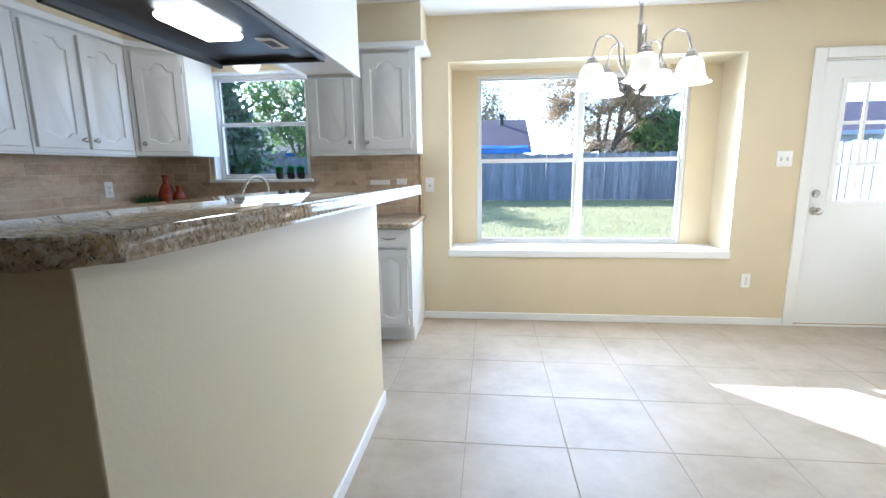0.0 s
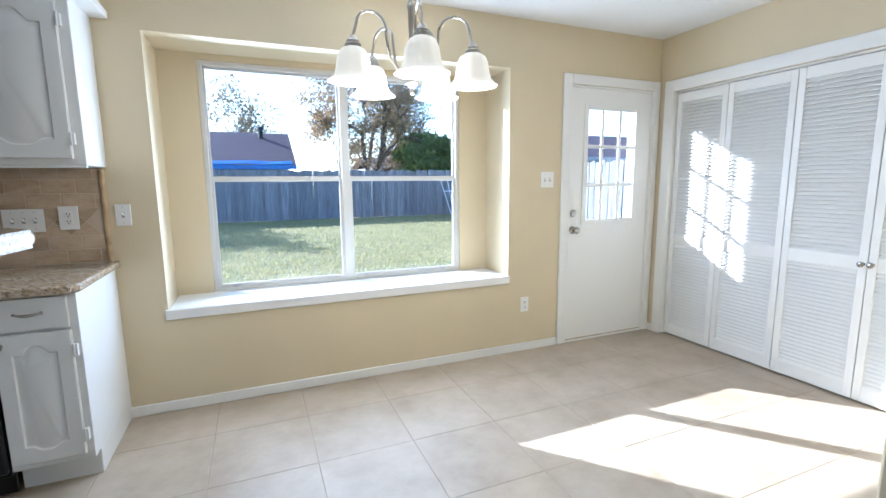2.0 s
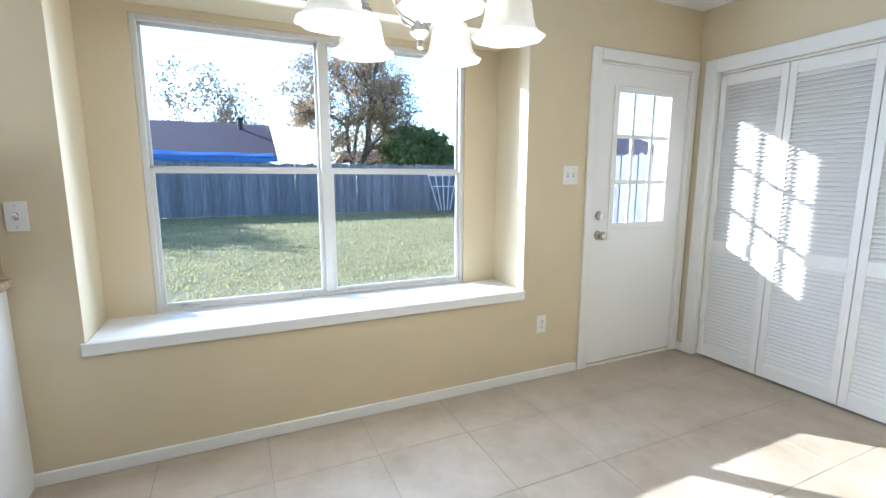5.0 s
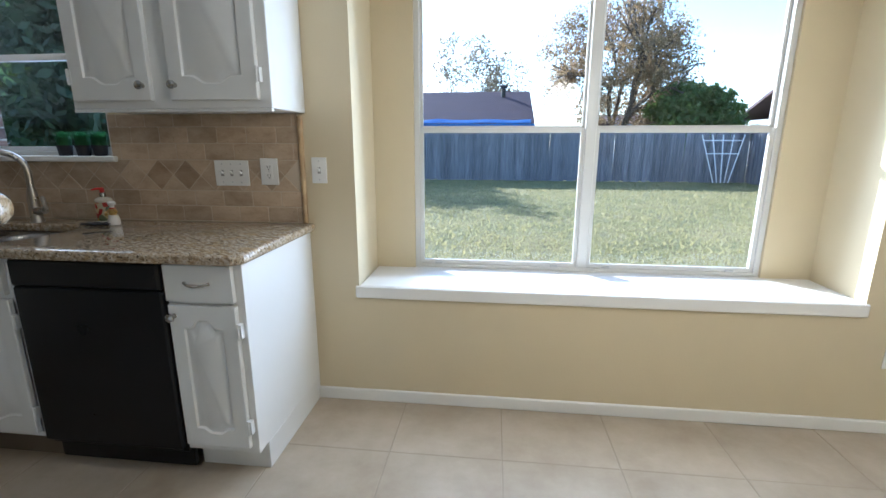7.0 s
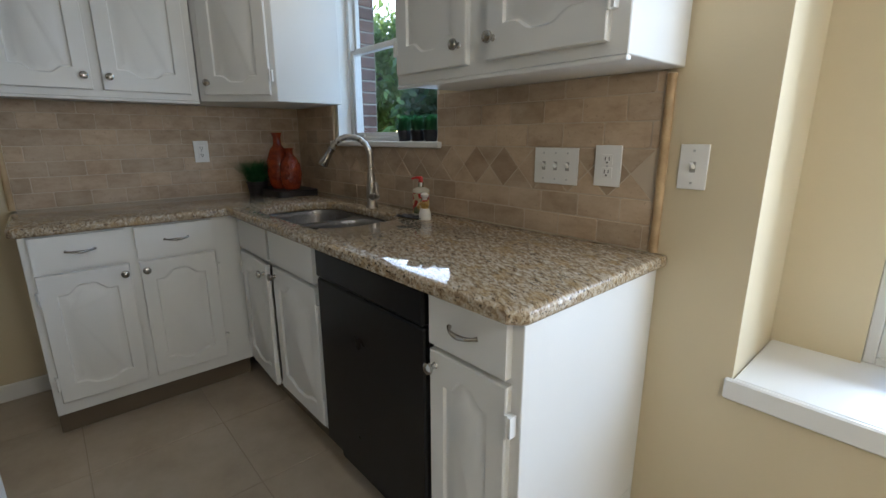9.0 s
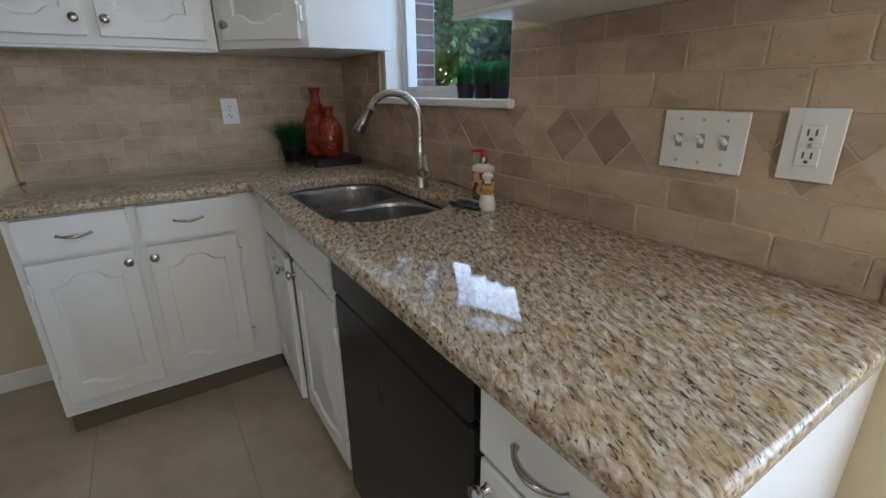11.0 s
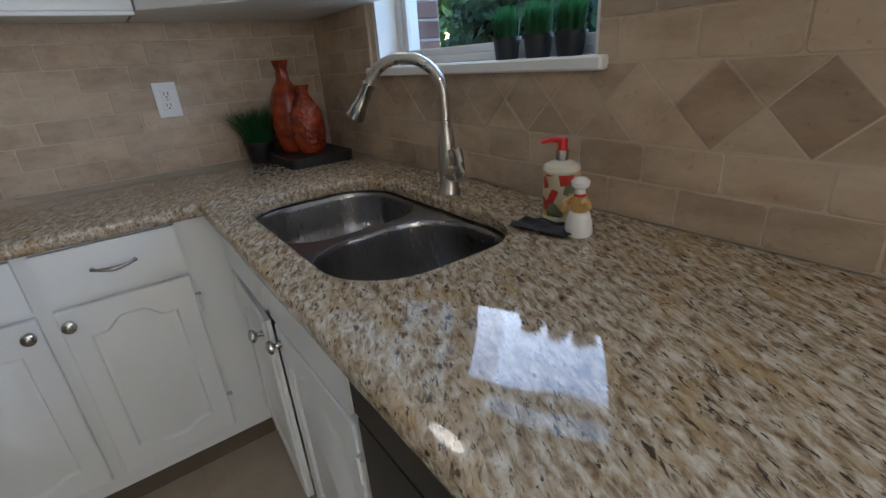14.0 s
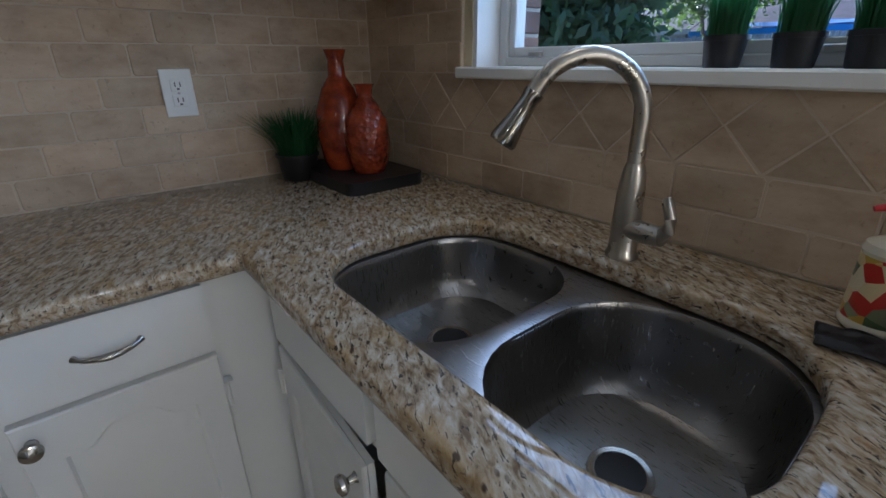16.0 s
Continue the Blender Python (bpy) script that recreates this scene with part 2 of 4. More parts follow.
def glassy(name, tint=(1, 1, 1), gloss=1.0):
    m = bpy.data.materials.new(name)
    m.use_nodes = True
    t = m.node_tree
    t.nodes.remove(t.nodes["Principled BSDF"])
    tr, gl, mx, lw, pw, ml = (t.nodes.new("ShaderNode" + n) for n in ("BsdfTransparent", "BsdfGlossy", "MixShader", "LayerWeight", "Math", "Math"))
    tr.inputs[0].default_value = lin(*tint)
    gl.inputs["Roughness"].default_value = 0.02
    lw.inputs[0].default_value = 0.5
    pw.operation, ml.operation = "POWER", "MULTIPLY_ADD"
    pw.inputs[1].default_value, ml.inputs[1].default_value, ml.inputs[2].default_value = 4.0, 0.5, 0.025
    t.links.new(lw.outputs["Facing"], pw.inputs[0])
    t.links.new(pw.outputs[0], ml.inputs[0])
    t.links.new(ml.outputs[0], mx.inputs[0])
    t.links.new(tr.outputs[0], mx.inputs[1])
    t.links.new(gl.outputs[0], mx.inputs[2])
    t.links.new(mx.outputs[0], t.nodes["Material Output"].inputs[0])
    return m


GLASS = glassy("window_glass", (0.93, 0.95, 0.97))


def glowing(name, colour, strength, base=(0.8, 0.75, 0.65)):
    m = Mat(name, base, 0.35)
    m.b.inputs["Emission Color"].default_value = lin(*colour)
    m.b.inputs["Emission Strength"].default_value = strength
    return m.m


FROST = glowing("lit_frosted_glass", (1.0, 0.83, 0.58), 0.10)
BULB = glowing("lit_bulb", (1.0, 0.88, 0.68), 2.0)
HOODL = glowing("lit_hood_lens", (1.0, 0.90, 0.74), 1.6)
DOMEG = glowing("lit_dome_glass", (1.0, 0.76, 0.46), 0.25)


# ---- mesh helpers ----
def add_box(bm, x0, x1, y0, y1, z0, z1, mat=0):
    v = [bm.verts.new((x, y, z)) for x in (x0, x1) for y in (y0, y1) for z in (z0, z1)]
    for f in ((0, 1, 3, 2), (4, 6, 7, 5), (0, 4, 5, 1), (2, 3, 7, 6), (0, 2, 6, 4), (1, 5, 7, 3)):
        bm.faces.new([v[i] for i in f]).material_index = mat
    return v


def finish(name, bm, mat, parent=None, bevel=0.0, smooth=False, segs=2):
    if bevel:
        bmesh.ops.bevel(bm, geom=list(bm.edges), offset=bevel, segments=segs, affect="EDGES", profile=0.5, clamp_overlap=True)
    bmesh.ops.recalc_face_normals(bm, faces=bm.faces)
    me = bpy.data.meshes.new(name)
    bm.to_mesh(me)
    bm.free()
    for m in (mat if isinstance(mat, (list, tuple)) else [mat]):
        me.materials.append(m)
    if smooth:
        me.polygons.foreach_set("use_smooth", [True] * len(me.polygons))
        me.set_sharp_from_angle(angle=radians(40))
    o = new(name, me)
    o.parent = parent
    return o


def boxes(name, rows, mat, parent=None, bevel=0.0):
    bm = bmesh.new()
    for r in rows:
        add_box(bm, *r)
    return finish(name, bm, mat, parent, bevel, segs=1)


def box(name, dims, mat, parent=None, bevel=0.003):
    return boxes(name, [dims], mat, parent, bevel)


def base_at(name, m=Matrix(), **tags):
    o = new(name)
    o.empty_display_size = 0.05
    o.matrix_world = m
    return tagged(o, **tags)


def lathe(name, profile, mat, parent=None, n=28, at=(0, 0, 0), flute=0.0, count=0):
    """A turned body from (radius, height) pairs."""
    bm = bmesh.new()
    rings = []
    for r, z in profile:
        ring = []
        for i in range(n):
            a = 2 * math.pi * i / n
            rr = r * (1 + flute * math.cos(count * a)) if count else r
            ring.append(bm.verts.new((at[0] + rr * math.cos(a), at[1] + rr * math.sin(a), at[2] + z)))
        rings.append(ring)
    for a, c in zip(rings, rings[1:]):
        for i in range(n):
            bm.faces.new((a[i], a[(i + 1) % n], c[(i + 1) % n], c[i]))
    if profile[0][0] > 1e-4:
        bm.faces.new(rings[0][::-1])
    if profile[-1][0] > 1e-4 and not (abs(profile[-1][1] - profile[0][1]) < 1e-5):
        bm.faces.new(rings[-1])
    bmesh.ops.remove_doubles(bm, verts=bm.verts, dist=1e-5)
    return finish(name, bm, mat, parent, smooth=True)


def tube(bm, pts, radii, n=10):
    """A tapered tube through points."""
    rings = []
    pts = [Vector(p) for p in pts]
    up = Vector((0.13, 0.31, 0.94))
    for i, p in enumerate(pts):
        d = (pts[min(i + 1, len(pts) - 1)] - pts[max(i - 1, 0)]).normalized()
        u = d.cross(up)
        u = (u if u.length > 0.05 else d.cross(Vector((1, 0, 0)))).normalized()
        w = d.cross(u)
        rings.append([bm.verts.new(p + radii[i] * (math.cos(2 * math.pi * k / n) * u + math.sin(2 * math.pi * k / n) * w)) for k in range(n)])
    for a, c in zip(rings, rings[1:]):
        for k in range(n):
            bm.faces.new((a[k], a[(k + 1) % n], c[(k + 1) % n], c[k]))
    bm.faces.new(rings[0][::-1])
    bm.faces.new(rings[-1])


def tubes(name, paths, mat, parent=None, n=10):
    bm = bmesh.new()
    for pts, radii in paths:
        tube(bm, pts, radii if isinstance(radii, (list, tuple)) else [radii] * len(pts), n)
    return finish(name, bm, mat, parent, smooth=True)


def prism(bm, contour, z0, z1, mat=0, axis="z"):
    """An upright prism over a contour of (x, y)."""
    lo = [bm.verts.new((x, y, z0)) for x, y in contour]
    hi = [bm.verts.new((x, y, z1)) for x, y in contour]
    n = len(contour)
    for i in range(n):
        bm.faces.new((lo[i], lo[(i + 1) % n], hi[(i + 1) % n], hi[i])).material_index = mat
    bm.faces.new(lo[::-1]).material_index = mat
    bm.faces.new(hi).material_index = mat


# ---- the setting ----
N, NO = 3.81, 3.96          # inner and outer face of the window wall
W, E, S, TOP = -2.17, 4.10, -3.0, 2.475


def structure(ob, label, category):
    return tagged(ob, label, category, kind="structure")


structure(boxes("wall_north", [
    (W - 0.15, -1.67, N, NO, 0, TOP), (-1.67, -0.79, N, NO, 0, 1.205), (-1.67, -0.79, N, NO, 2.12, TOP),
    (-0.79, 0.40, N, NO, 0, TOP), (0.40, 2.648, N, NO, 0, 0.55), (0.40, 2.648, N, NO, 2.13, TOP),
    (2.648, 3.175, N, NO, 0, TOP), (3.175, 4.045, N, NO, 2.06, TOP), (4.045, E + 0.2, N, NO, 0, TOP),
    (0.27, 0.40, NO, 4.30, 0.40, 2.25), (2.648, 2.775, NO, 4.30, 0.40, 2.25), (0.40, 2.648, NO, 4.30, 2.13, 2.25), (0.40, 2.648, NO, 4.30, 0.40, 0.55),
    (0.40, 0.615, 4.17, 4.30, 0.55, 2.13), (2.41, 2.648, 4.17, 4.30, 0.55, 2.13), (0.615, 2.41, 4.17, 4.30, 2.092, 2.13),
], WALL), "beige painted wall with a box bay window recess", "wall")
structure(boxes("wall_west", [(W - 0.15, W, S, N, 0, TOP)], WALL), "beige painted kitchen side wall", "wall")
structure(boxes("wall_east", [(E, E + 0.2, S, 1.80, 0, TOP), (E, E + 0.2, 3.675, N, 0, TOP), (E, E + 0.2, 1.80, 3.675, 2.04, TOP),
                              (E + 0.7, E + 0.75, 1.70, 3.8, 0, TOP), (E + 0.2, E + 0.7, 3.76, 3.80, 0, TOP), (E + 0.2, E + 0.7, 1.70, 1.74, 0, TOP)], WALL),
          "beige painted wall around the closet opening", "wall")
structure(boxes("wall_south", [(W - 0.15, E + 0.2, S - 0.15, S, 0, TOP)], WALL), "beige painted wall behind the living area", "wall")
structure(boxes("wall_stub", [(2.0, E, 1.195, 1.305, 0, TOP)], WALL, bevel=0.006), "beige textured partition wall end with bullnose corner", "wall")
structure(boxes("ceiling", [(W - 0.15, E + 0.75, S - 0.15, NO, TOP, TOP + 0.12)], CEIL), "white textured ceiling", "ceiling")
def soffit_piece(name, x_end, y_face, x_face, z0, z1, mat):
    """Runs along the side wall, cuts the corner diagonally and goes on over the sink window."""
    bm = bmesh.new()
    prism(bm, [(W, 0.6), (x_face, 0.6), (x_face, y_face - 0.33), (x_face + 0.28, y_face), (x_end, y_face), (x_end, N), (W, N)], z0, z1)
    return finish(name, bm, mat, None, 0.003, segs=1)


structure(soffit_piece("soffit", 0.235, 3.47, -1.825, 2.205, TOP, WALL), "beige boxed soffit over the wall cabinets", "soffit")
structure(soffit_piece("soffit_trim", 0.262, 3.44, -1.80, 2.165, 2.205, TRIM), "white moulding under the soffit", "trim")

# bay sill, casing, baseboards
structure(boxes("window_sill", [(0.385, 2.66, N - 0.015, N, 0.552, 0.612), (0.402, 2.646, N, 4.20, 0.552, 0.612)], TRIM, bevel=0.005), "deep white painted window seat sill", "sill")
structure(boxes("sink_window_sill", [(-1.70, -0.765, N - 0.035, N, 1.195, 1.222), (-1.668, -0.792, N, 3.955, 1.206, 1.222)], TRIM, bevel=0.004), "white sill under the sink window", "sill")
structure(boxes("window_lining", [(-1.672, -1.655, N + 0.002, 3.95, 1.222, 2.118), (-0.805, -0.788, N + 0.002, 3.95, 1.222, 2.118), (-1.655, -0.805, N + 0.002, 3.95, 2.10, 2.118)], TRIM), "white painted lining of the sink window", "trim")
structure(boxes("baseboard", [(0.17, 3.105, N - 0.016, N, 0, 0.062), (2.0, E, 1.305, 1.32, 0, 0.062), (E - 0.015, E, 1.32, 1.73, 0, 0.062), (W, W + 0.015, S, 2.38, 0, 0.085),
                              (0.148, 0.163, 0.595, 2.335, 0, 0.075), (E - 0.015, E, 3.745, N, 0, 0.062)], TRIM, bevel=0.004), "low white painted baseboard", "baseboard")


def casing(name, rows, label):
    return structure(boxes(name, rows, TRIM, bevel=0.005), label, "trim")


casing("door_casing", [(3.11, 3.19, N - 0.018, N, 0, 2.134), (4.03, 4.094, N - 0.018, N, 0, 2.134), (3.19, 4.03, N - 0.018, N, 2.062, 2.134),
                       (3.172, 3.192, N, NO, 0, 2.06), (4.028, 4.048, N, NO, 0, 2.06), (3.192, 4.028, N, NO, 2.045, 2.062), (3.19, 4.03, N - 0.005, NO + 0.03, -0.02, 0.012)], "white casing round the back door")
casing("closet_casing", [(E - 0.018, E, 3.66, 3.745, 0, 2.125), (E - 0.018, E, 1.73, 1.815, 0, 2.125), (E - 0.018, E, 1.815, 3.66, 2.035, 2.125),
                         (E, E + 0.12, 3.66, 3.677, 0, 2.04), (E, E + 0.12, 1.798, 1.815, 0, 2.04)], "white casing round the louvred closet")
casing("closet_track", [(E + 0.03, E + 0.075, 1.817, 3.658, 2.022, 2.04)], "slim closet door track")

# half wall with the bar
PX = 0.148
bm = bmesh.new()
prism(bm, [(-0.66, 0.595), (PX, 0.595), (PX, 2.335), (PX - 0.13, 2.335), (PX - 0.13, 0.725), (-0.66, 0.725)], 0, 1.169)
structure(finish("half_wall", bm, WALL, None, 0.004), "beige half wall that carries the breakfast bar", "wall")


def rounded(x0, x1, y0, y1, r, n=6, which=(1, 1, 1, 1)):
    out = []
    for k, (cx, cy, a) in enumerate(((x1 - r, y1 - r, 0), (x0 + r, y1 - r, 90), (x0 + r, y0 + r, 180), (x1 - r, y0 + r, 270))):
        if which[k]:
            out += [(cx + r * math.cos(radians(a + 90 * i / n)), cy + r * math.sin(radians(a + 90 * i / n))) for i in range(n + 1)]
        else:
            out.append(((x1, y1), (x0, y1), (x0, y0), (x1, y0))[k])
    return out


def slab(name, contour, z0, z1, mat, parent=None, holes=(), round_=0.016):
    """A stone slab with a rounded edge, and holes let through it."""
    bm = bmesh.new()
    prism(bm, contour, z0, z1)
    edges = [e for e in bm.edges if abs(e.verts[0].co.z - e.verts[1].co.z) < 1e-6]
    bmesh.ops.bevel(bm, geom=edges, offset=round_, segments=4, affect="EDGES", profile=0.5)
    return finish(name, bm, mat, parent, smooth=True)


bar = base_at("bar_top", label="speckled granite breakfast bar top with rounded edge", category="bar counter")
turn = Matrix.Rotation(radians(-5.5), 2)
slab("slab", [tuple(turn @ Vector((x, y - 1.6)) + Vector((0.115, 1.585))) for x, y in rounded(-0.23, 0.21, 0.55, 2.39, 0.08)], 1.171, 1.216, GRANITE, bar, round_=0.02)

# ---- kitchen run ----
CT = 0.915                   # top of the counter
FY, FX = 3.20, -1.605         # cabinet faces along the window wall and the side wall


def fill_slab(name, outer, holes, z0, z1, mat, parent, round_):
    bm = bmesh.new()
    for loop in (outer, *holes):
        v = [bm.verts.new((x, y, z1)) for x, y in loop]
        for i in range(len(v)):
            bm.edges.new((v[i], v[(i + 1) % len(v)]))
    bmesh.ops.triangle_fill(bm, use_beauty=True, use_dissolve=False, edges=list(bm.edges))
    top = list(bm.faces)
    got = bmesh.ops.extrude_face_region(bm, geom=top, use_keep_orig=True)
    for v in got["geom"]:
        if isinstance(v, bmesh.types.BMVert):
            v.co.z = z0
    bmesh.ops.recalc_face_normals(bm, faces=bm.faces)
    rim = [e for e in bm.edges if len(e.link_faces) == 2 and abs(e.verts[0].co.z - e.verts[1].co.z) < 1e-6
           and abs(abs(e.link_faces[0].normal.z) - abs(e.link_faces[1].normal.z)) > 0.9]
    bmesh.ops.bevel(bm, geom=rim, offset=round_, segments=3, affect="EDGES", profile=0.5, clamp_overlap=True)
    return finish(name, bm, mat, parent, smooth=True)


BOWL_L = rounded(-1.472, -1.142, 3.236, 3.622, 0.12, 8)
BOWL_R = rounded(-1.106, -0.786, 3.236, 3.622, 0.14, 8)
CUT = rounded(-1.476, -0.782, 3.232, 3.626, 0.14, 10)
counter = base_at("kitchen_counter", label="L-shaped polished speckled granite countertop with rounded edge", category="countertop")
outer = [(W + 0.004, N - 0.012), (W + 0.004, 2.375), (-1.59, 2.375), (-1.57, 2.395), (-1.57, 3.148)]
outer += [(0.165, 3.148), (0.197, 3.18), (0.197, N - 0.003)]
fill_slab("slab", outer, (CUT,), CT - 0.038, CT, GRANITE, counter, 0.011)

# the double bowl sink
sink = base_at("kitchen_sink", label="undermounted double bowl stainless steel sink", category="sink")


def bowl(name, c, depth):
    bm = bmesh.new()
    cx, cy = sum(p[0] for p in c) / len(c), sum(p[1] for p in c) / len(c)
    rings = []
    for s, z in ((1.005, -0.0405), (0.995, -0.043), (0.985, -0.055), (0.97, -depth + 0.05), (0.93, -depth + 0.018), (0.84, -depth), (0.16, -depth - 0.006)):
        rings.append([bm.verts.new((cx + (x - cx) * s, cy + (y - cy) * s, CT + z)) for x, y in c])
    n = len(c)
    for a, d in zip(rings, rings[1:]):
        for i in range(n):
            bm.faces.new((a[i], a[(i + 1) % n], d[(i + 1) % n], d[i]))
    o = finish(name, bm, STEEL, sink, smooth=True)
    lathe("drain", [(0.045, 0.004), (0.043, 0.006), (0.036, 0.005), (0.033, -0.01), (0.012, -0.012), (0.0, -0.012)], CHROME, sink, 24, (cx, cy, CT - depth - 0.004))
    lathe("strainer", [(0.034, 0.0055), (0.02, 0.0065), (0.0, 0.0065)], BLACKP, sink, 20, (cx, cy, CT - depth - 0.004))
    return o


fill_slab("flange", rounded(-1.50, -0.758, 3.205, 3.648, 0.12, 10), (BOWL_L, BOWL_R), CT - 0.0415, CT - 0.0392, STEEL, sink, 0.0006)
bowl("bowl", BOWL_L, 0.17)
bowl("bowl", BOWL_R, 0.20)
bm = bmesh.new()
tube(bm, [(-1.124, 3.24, CT - 0.048), (-1.124, 3.42, CT - 0.050), (-1.124, 3.618, CT - 0.048)], [0.022, 0.021, 0.022], 12)
for v in bm.verts:
    v.co.z = CT - 0.046 + (v.co.z - CT + 0.046) * 0.35
finish("divider", bm, STEEL, sink, smooth=True)

# faucet
faucet = base_at("kitchen_faucet", Matrix.Translation((-1.118, 3.668, CT)), label="brushed nickel pull-down gooseneck kitchen faucet", category="faucet")
lathe("body", [(0.028, 0), (0.028, 0.006), (0.024, 0.012), (0.0235, 0.06), (0.0225, 0.11), (0.019, 0.15), (0.0145, 0.165), (0.0, 0.166)], NICKEL, faucet)
fd = Vector((-0.62, -0.78, 0)).normalized()
arc = [Vector((0, 0, 0.15)), Vector((0, 0, 0.22))] + [fd * (0.091 - 0.091 * math.cos(a)) + Vector((0, 0, 0.238 + 0.091 * math.sin(a))) for a in [math.pi * i / 14 for i in range(0, 13)]]
tubes("spout", [(arc, 0.0135)], NICKEL, faucet, 14)
tip = arc[-1]
td = (arc[-1] - arc[-2]).normalized()
tubes("spray_head", [([tip, tip + td * 0.008, tip + td * 0.012, tip + td * 0.05, tip + td * 0.085, tip + td * 0.092], [0.0165, 0.0165, 0.0145, 0.017, 0.0235, 0.021])], CHROME, faucet, 16)
tubes("lever", [([(0.01, -0.004, 0.055), (0.045, -0.014, 0.058), (0.074, -0.02, 0.061)], [0.018, 0.018, 0.016]),
                ([(0.068, -0.02, 0.062), (0.082, -0.024, 0.075), (0.083, -0.024, 0.095), (0.074, -0.022, 0.118), (0.071, -0.022, 0.126)], [0.012, 0.011, 0.0085, 0.0095, 0.006])], NICKEL, faucet, 12)


def panel_door(name, w, h, parent, at, arch=0.035, foot=0.022, margin=0.052, hinge=None):
    """A cabinet door with a raised, arched panel; it faces -y, its lower left corner at its origin."""
    bm = bmesh.new()
    T = 0.020
    add_box(bm, 0, w, -T + 0.009, 0, 0, h)

    def bump(u):
        u = abs(u)
        return 1.0 if u < 0.22 else (0.0 if u > 0.72 else 0.5 + 0.5 * math.cos(math.pi * (u - 0.22) / 0.5))

    def contour(m, a, f):
        us = [-1 + 2 * i / 16 for i in range(17)]
        bot = [(w / 2 + u * (w / 2 - m), m + f * (1 - bump(u))) for u in us]
        top = [(w / 2 + u * (w / 2 - m), h - m - a * (1 - bump(u))) for u in us]
        side = [i / 8 for i in range(1, 8)]
        right = [(w - m, bot[-1][1] + (top[-1][1] - bot[-1][1]) * s) for s in side]
        left = [(m, top[0][1] + (bot[0][1] - top[0][1]) * s) for s in side]
        return bot + right + top[::-1] + left

    def rim(m):
        us = [i / 16 for i in range(17)]
        side = [i / 8 for i in range(1, 8)]
        return [(m + u * (w - 2 * m), m) for u in us] + [(w - m, m + s * (h - 2 * m)) for s in side] + [(w - m - u * (w - 2 * m), h - m) for u in us] + [(m, h - m - s * (h - 2 * m)) for s in side]

    rows = [(rim(0.0), -T + 0.008), (rim(0.0), -T + 0.003), (rim(0.003), -T), (contour(margin, arch, foot), -T), (contour(margin + 0.005, arch, foot), -T + 0.0075),
            (contour(margin + 0.012, arch, foot), -T + 0.0085), (contour(margin + 0.030, arch, foot), -T + 0.001)]
    rings = [[bm.verts.new((x, y, z)) for x, z in pts] for pts, y in rows]
    n = len(rings[0])
    for a, c in zip(rings, rings[1:]):
        for i in range(n):
            bm.faces.new((a[i], a[(i + 1) % n], c[(i + 1) % n], c[i]))
    bm.faces.new(rings[-1])
    o = finish(name, bm, CAB, parent, smooth=True)
    o.matrix_parent_inverse = Matrix()
    o.matrix_basis = at
    if hinge is not None:
        for z in (0.09, h - 0.09):
            bm = bmesh.new()
            add_box(bm, hinge - 0.006, hinge + 0.012, -T - 0.004, -0.002, z - 0.026, z + 0.026)
            tube(bm, [(hinge, -T - 0.003, z - 0.03), (hinge, -T - 0.003, z + 0.03)], [0.0045, 0.0045], 8)
            finish("hinge", bm, CAB, o)
    return o


def knob(parent, x, z, y=-0.02):
    o = lathe("knob", [(0.0095, 0), (0.007, 0.004), (0.006, 0.013), (0.013, 0.017), (0.0165, 0.022), (0.0155, 0.028), (0.008, 0.032), (0, 0.033)], CHROME, parent, 18)
    o.matrix_basis = pose(x, y, z, 90)


def pull(parent, x, z, y=-0.02, half=0.047):
    pts, rad = [], []
    for i in range(15):
        u = -1 + 2 * i / 14
        pts.append((x + u * half, y - 0.004 - 0.020 * (1 - u * u) ** 0.7, z - 0.004 * (1 - u * u)))
        rad.append(0.0035 + 0.0035 * (1 - abs(u)) + (0.003 if abs(u) > 0.9 else 0))
    tubes("pull", [(pts, rad)], CHROME, parent, 10)


def drawer(parent, at, w, h, handle=True, name="drawer_front"):
    bm = bmesh.new()
    add_box(bm, 0, w, -0.020, 0, 0, h)
    front = [f for f in bm.faces if f.normal.y < -0.5 or all(abs(v.co.y + 0.02) < 1e-6 for v in f.verts)]
    bmesh.ops.inset_region(bm, faces=front, thickness=0.012, depth=0)
    bmesh.ops.bevel(bm, geom=[e for e in bm.edges if all(abs(v.co.y + 0.02) < 1e-6 for v in e.verts) and e.is_manifold and any(abs(f.normal.y) < 0.5 for f in e.link_faces)], offset=0.006, segments=2, affect="EDGES")
    o = finish(name, bm, CAB, parent, smooth=True)
    o.matrix_basis = at
    if handle:
        pull(o, w / 2, h / 2 + 0.004)
    return o


def base_body(parent, w, depth, kick=0.10, end=False, h=CT - 0.039):
    bm = bmesh.new()
    add_box(bm, 0, w, 0, depth, kick, h)
    add_box(bm, 0.002, w - 0.002, 0.045, depth, 0, kick)
    return finish("body", bm, CAB, parent, 0.002, segs=1)


NFACE = pose(0, FY, 0)
# narrow drawer unit at the end of the run
unit = base_at("base_cabinet", pose(-0.120, FY, 0), label="white painted base cabinet with one drawer and an arched panel door", category="cabinet", group="base cabinets")
bm = bmesh.new()
add_box(bm, 0, 0.292, 0, N - FY - 0.002, 0.12, CT - 0.039)
add_box(bm, 0.0, 0.292, 0.07, N - FY - 0.002, 0, 0.12)
finish("body", bm, CAB, unit, 0.002, segs=1)
drawer(unit, pose(0.008, 0, 0.735), 0.253, 0.132)
d = panel_door("door", 0.256, 0.567, unit, pose(0.008, 0, 0.152), hinge=0.262)
knob(d, 0.022, 0.527)

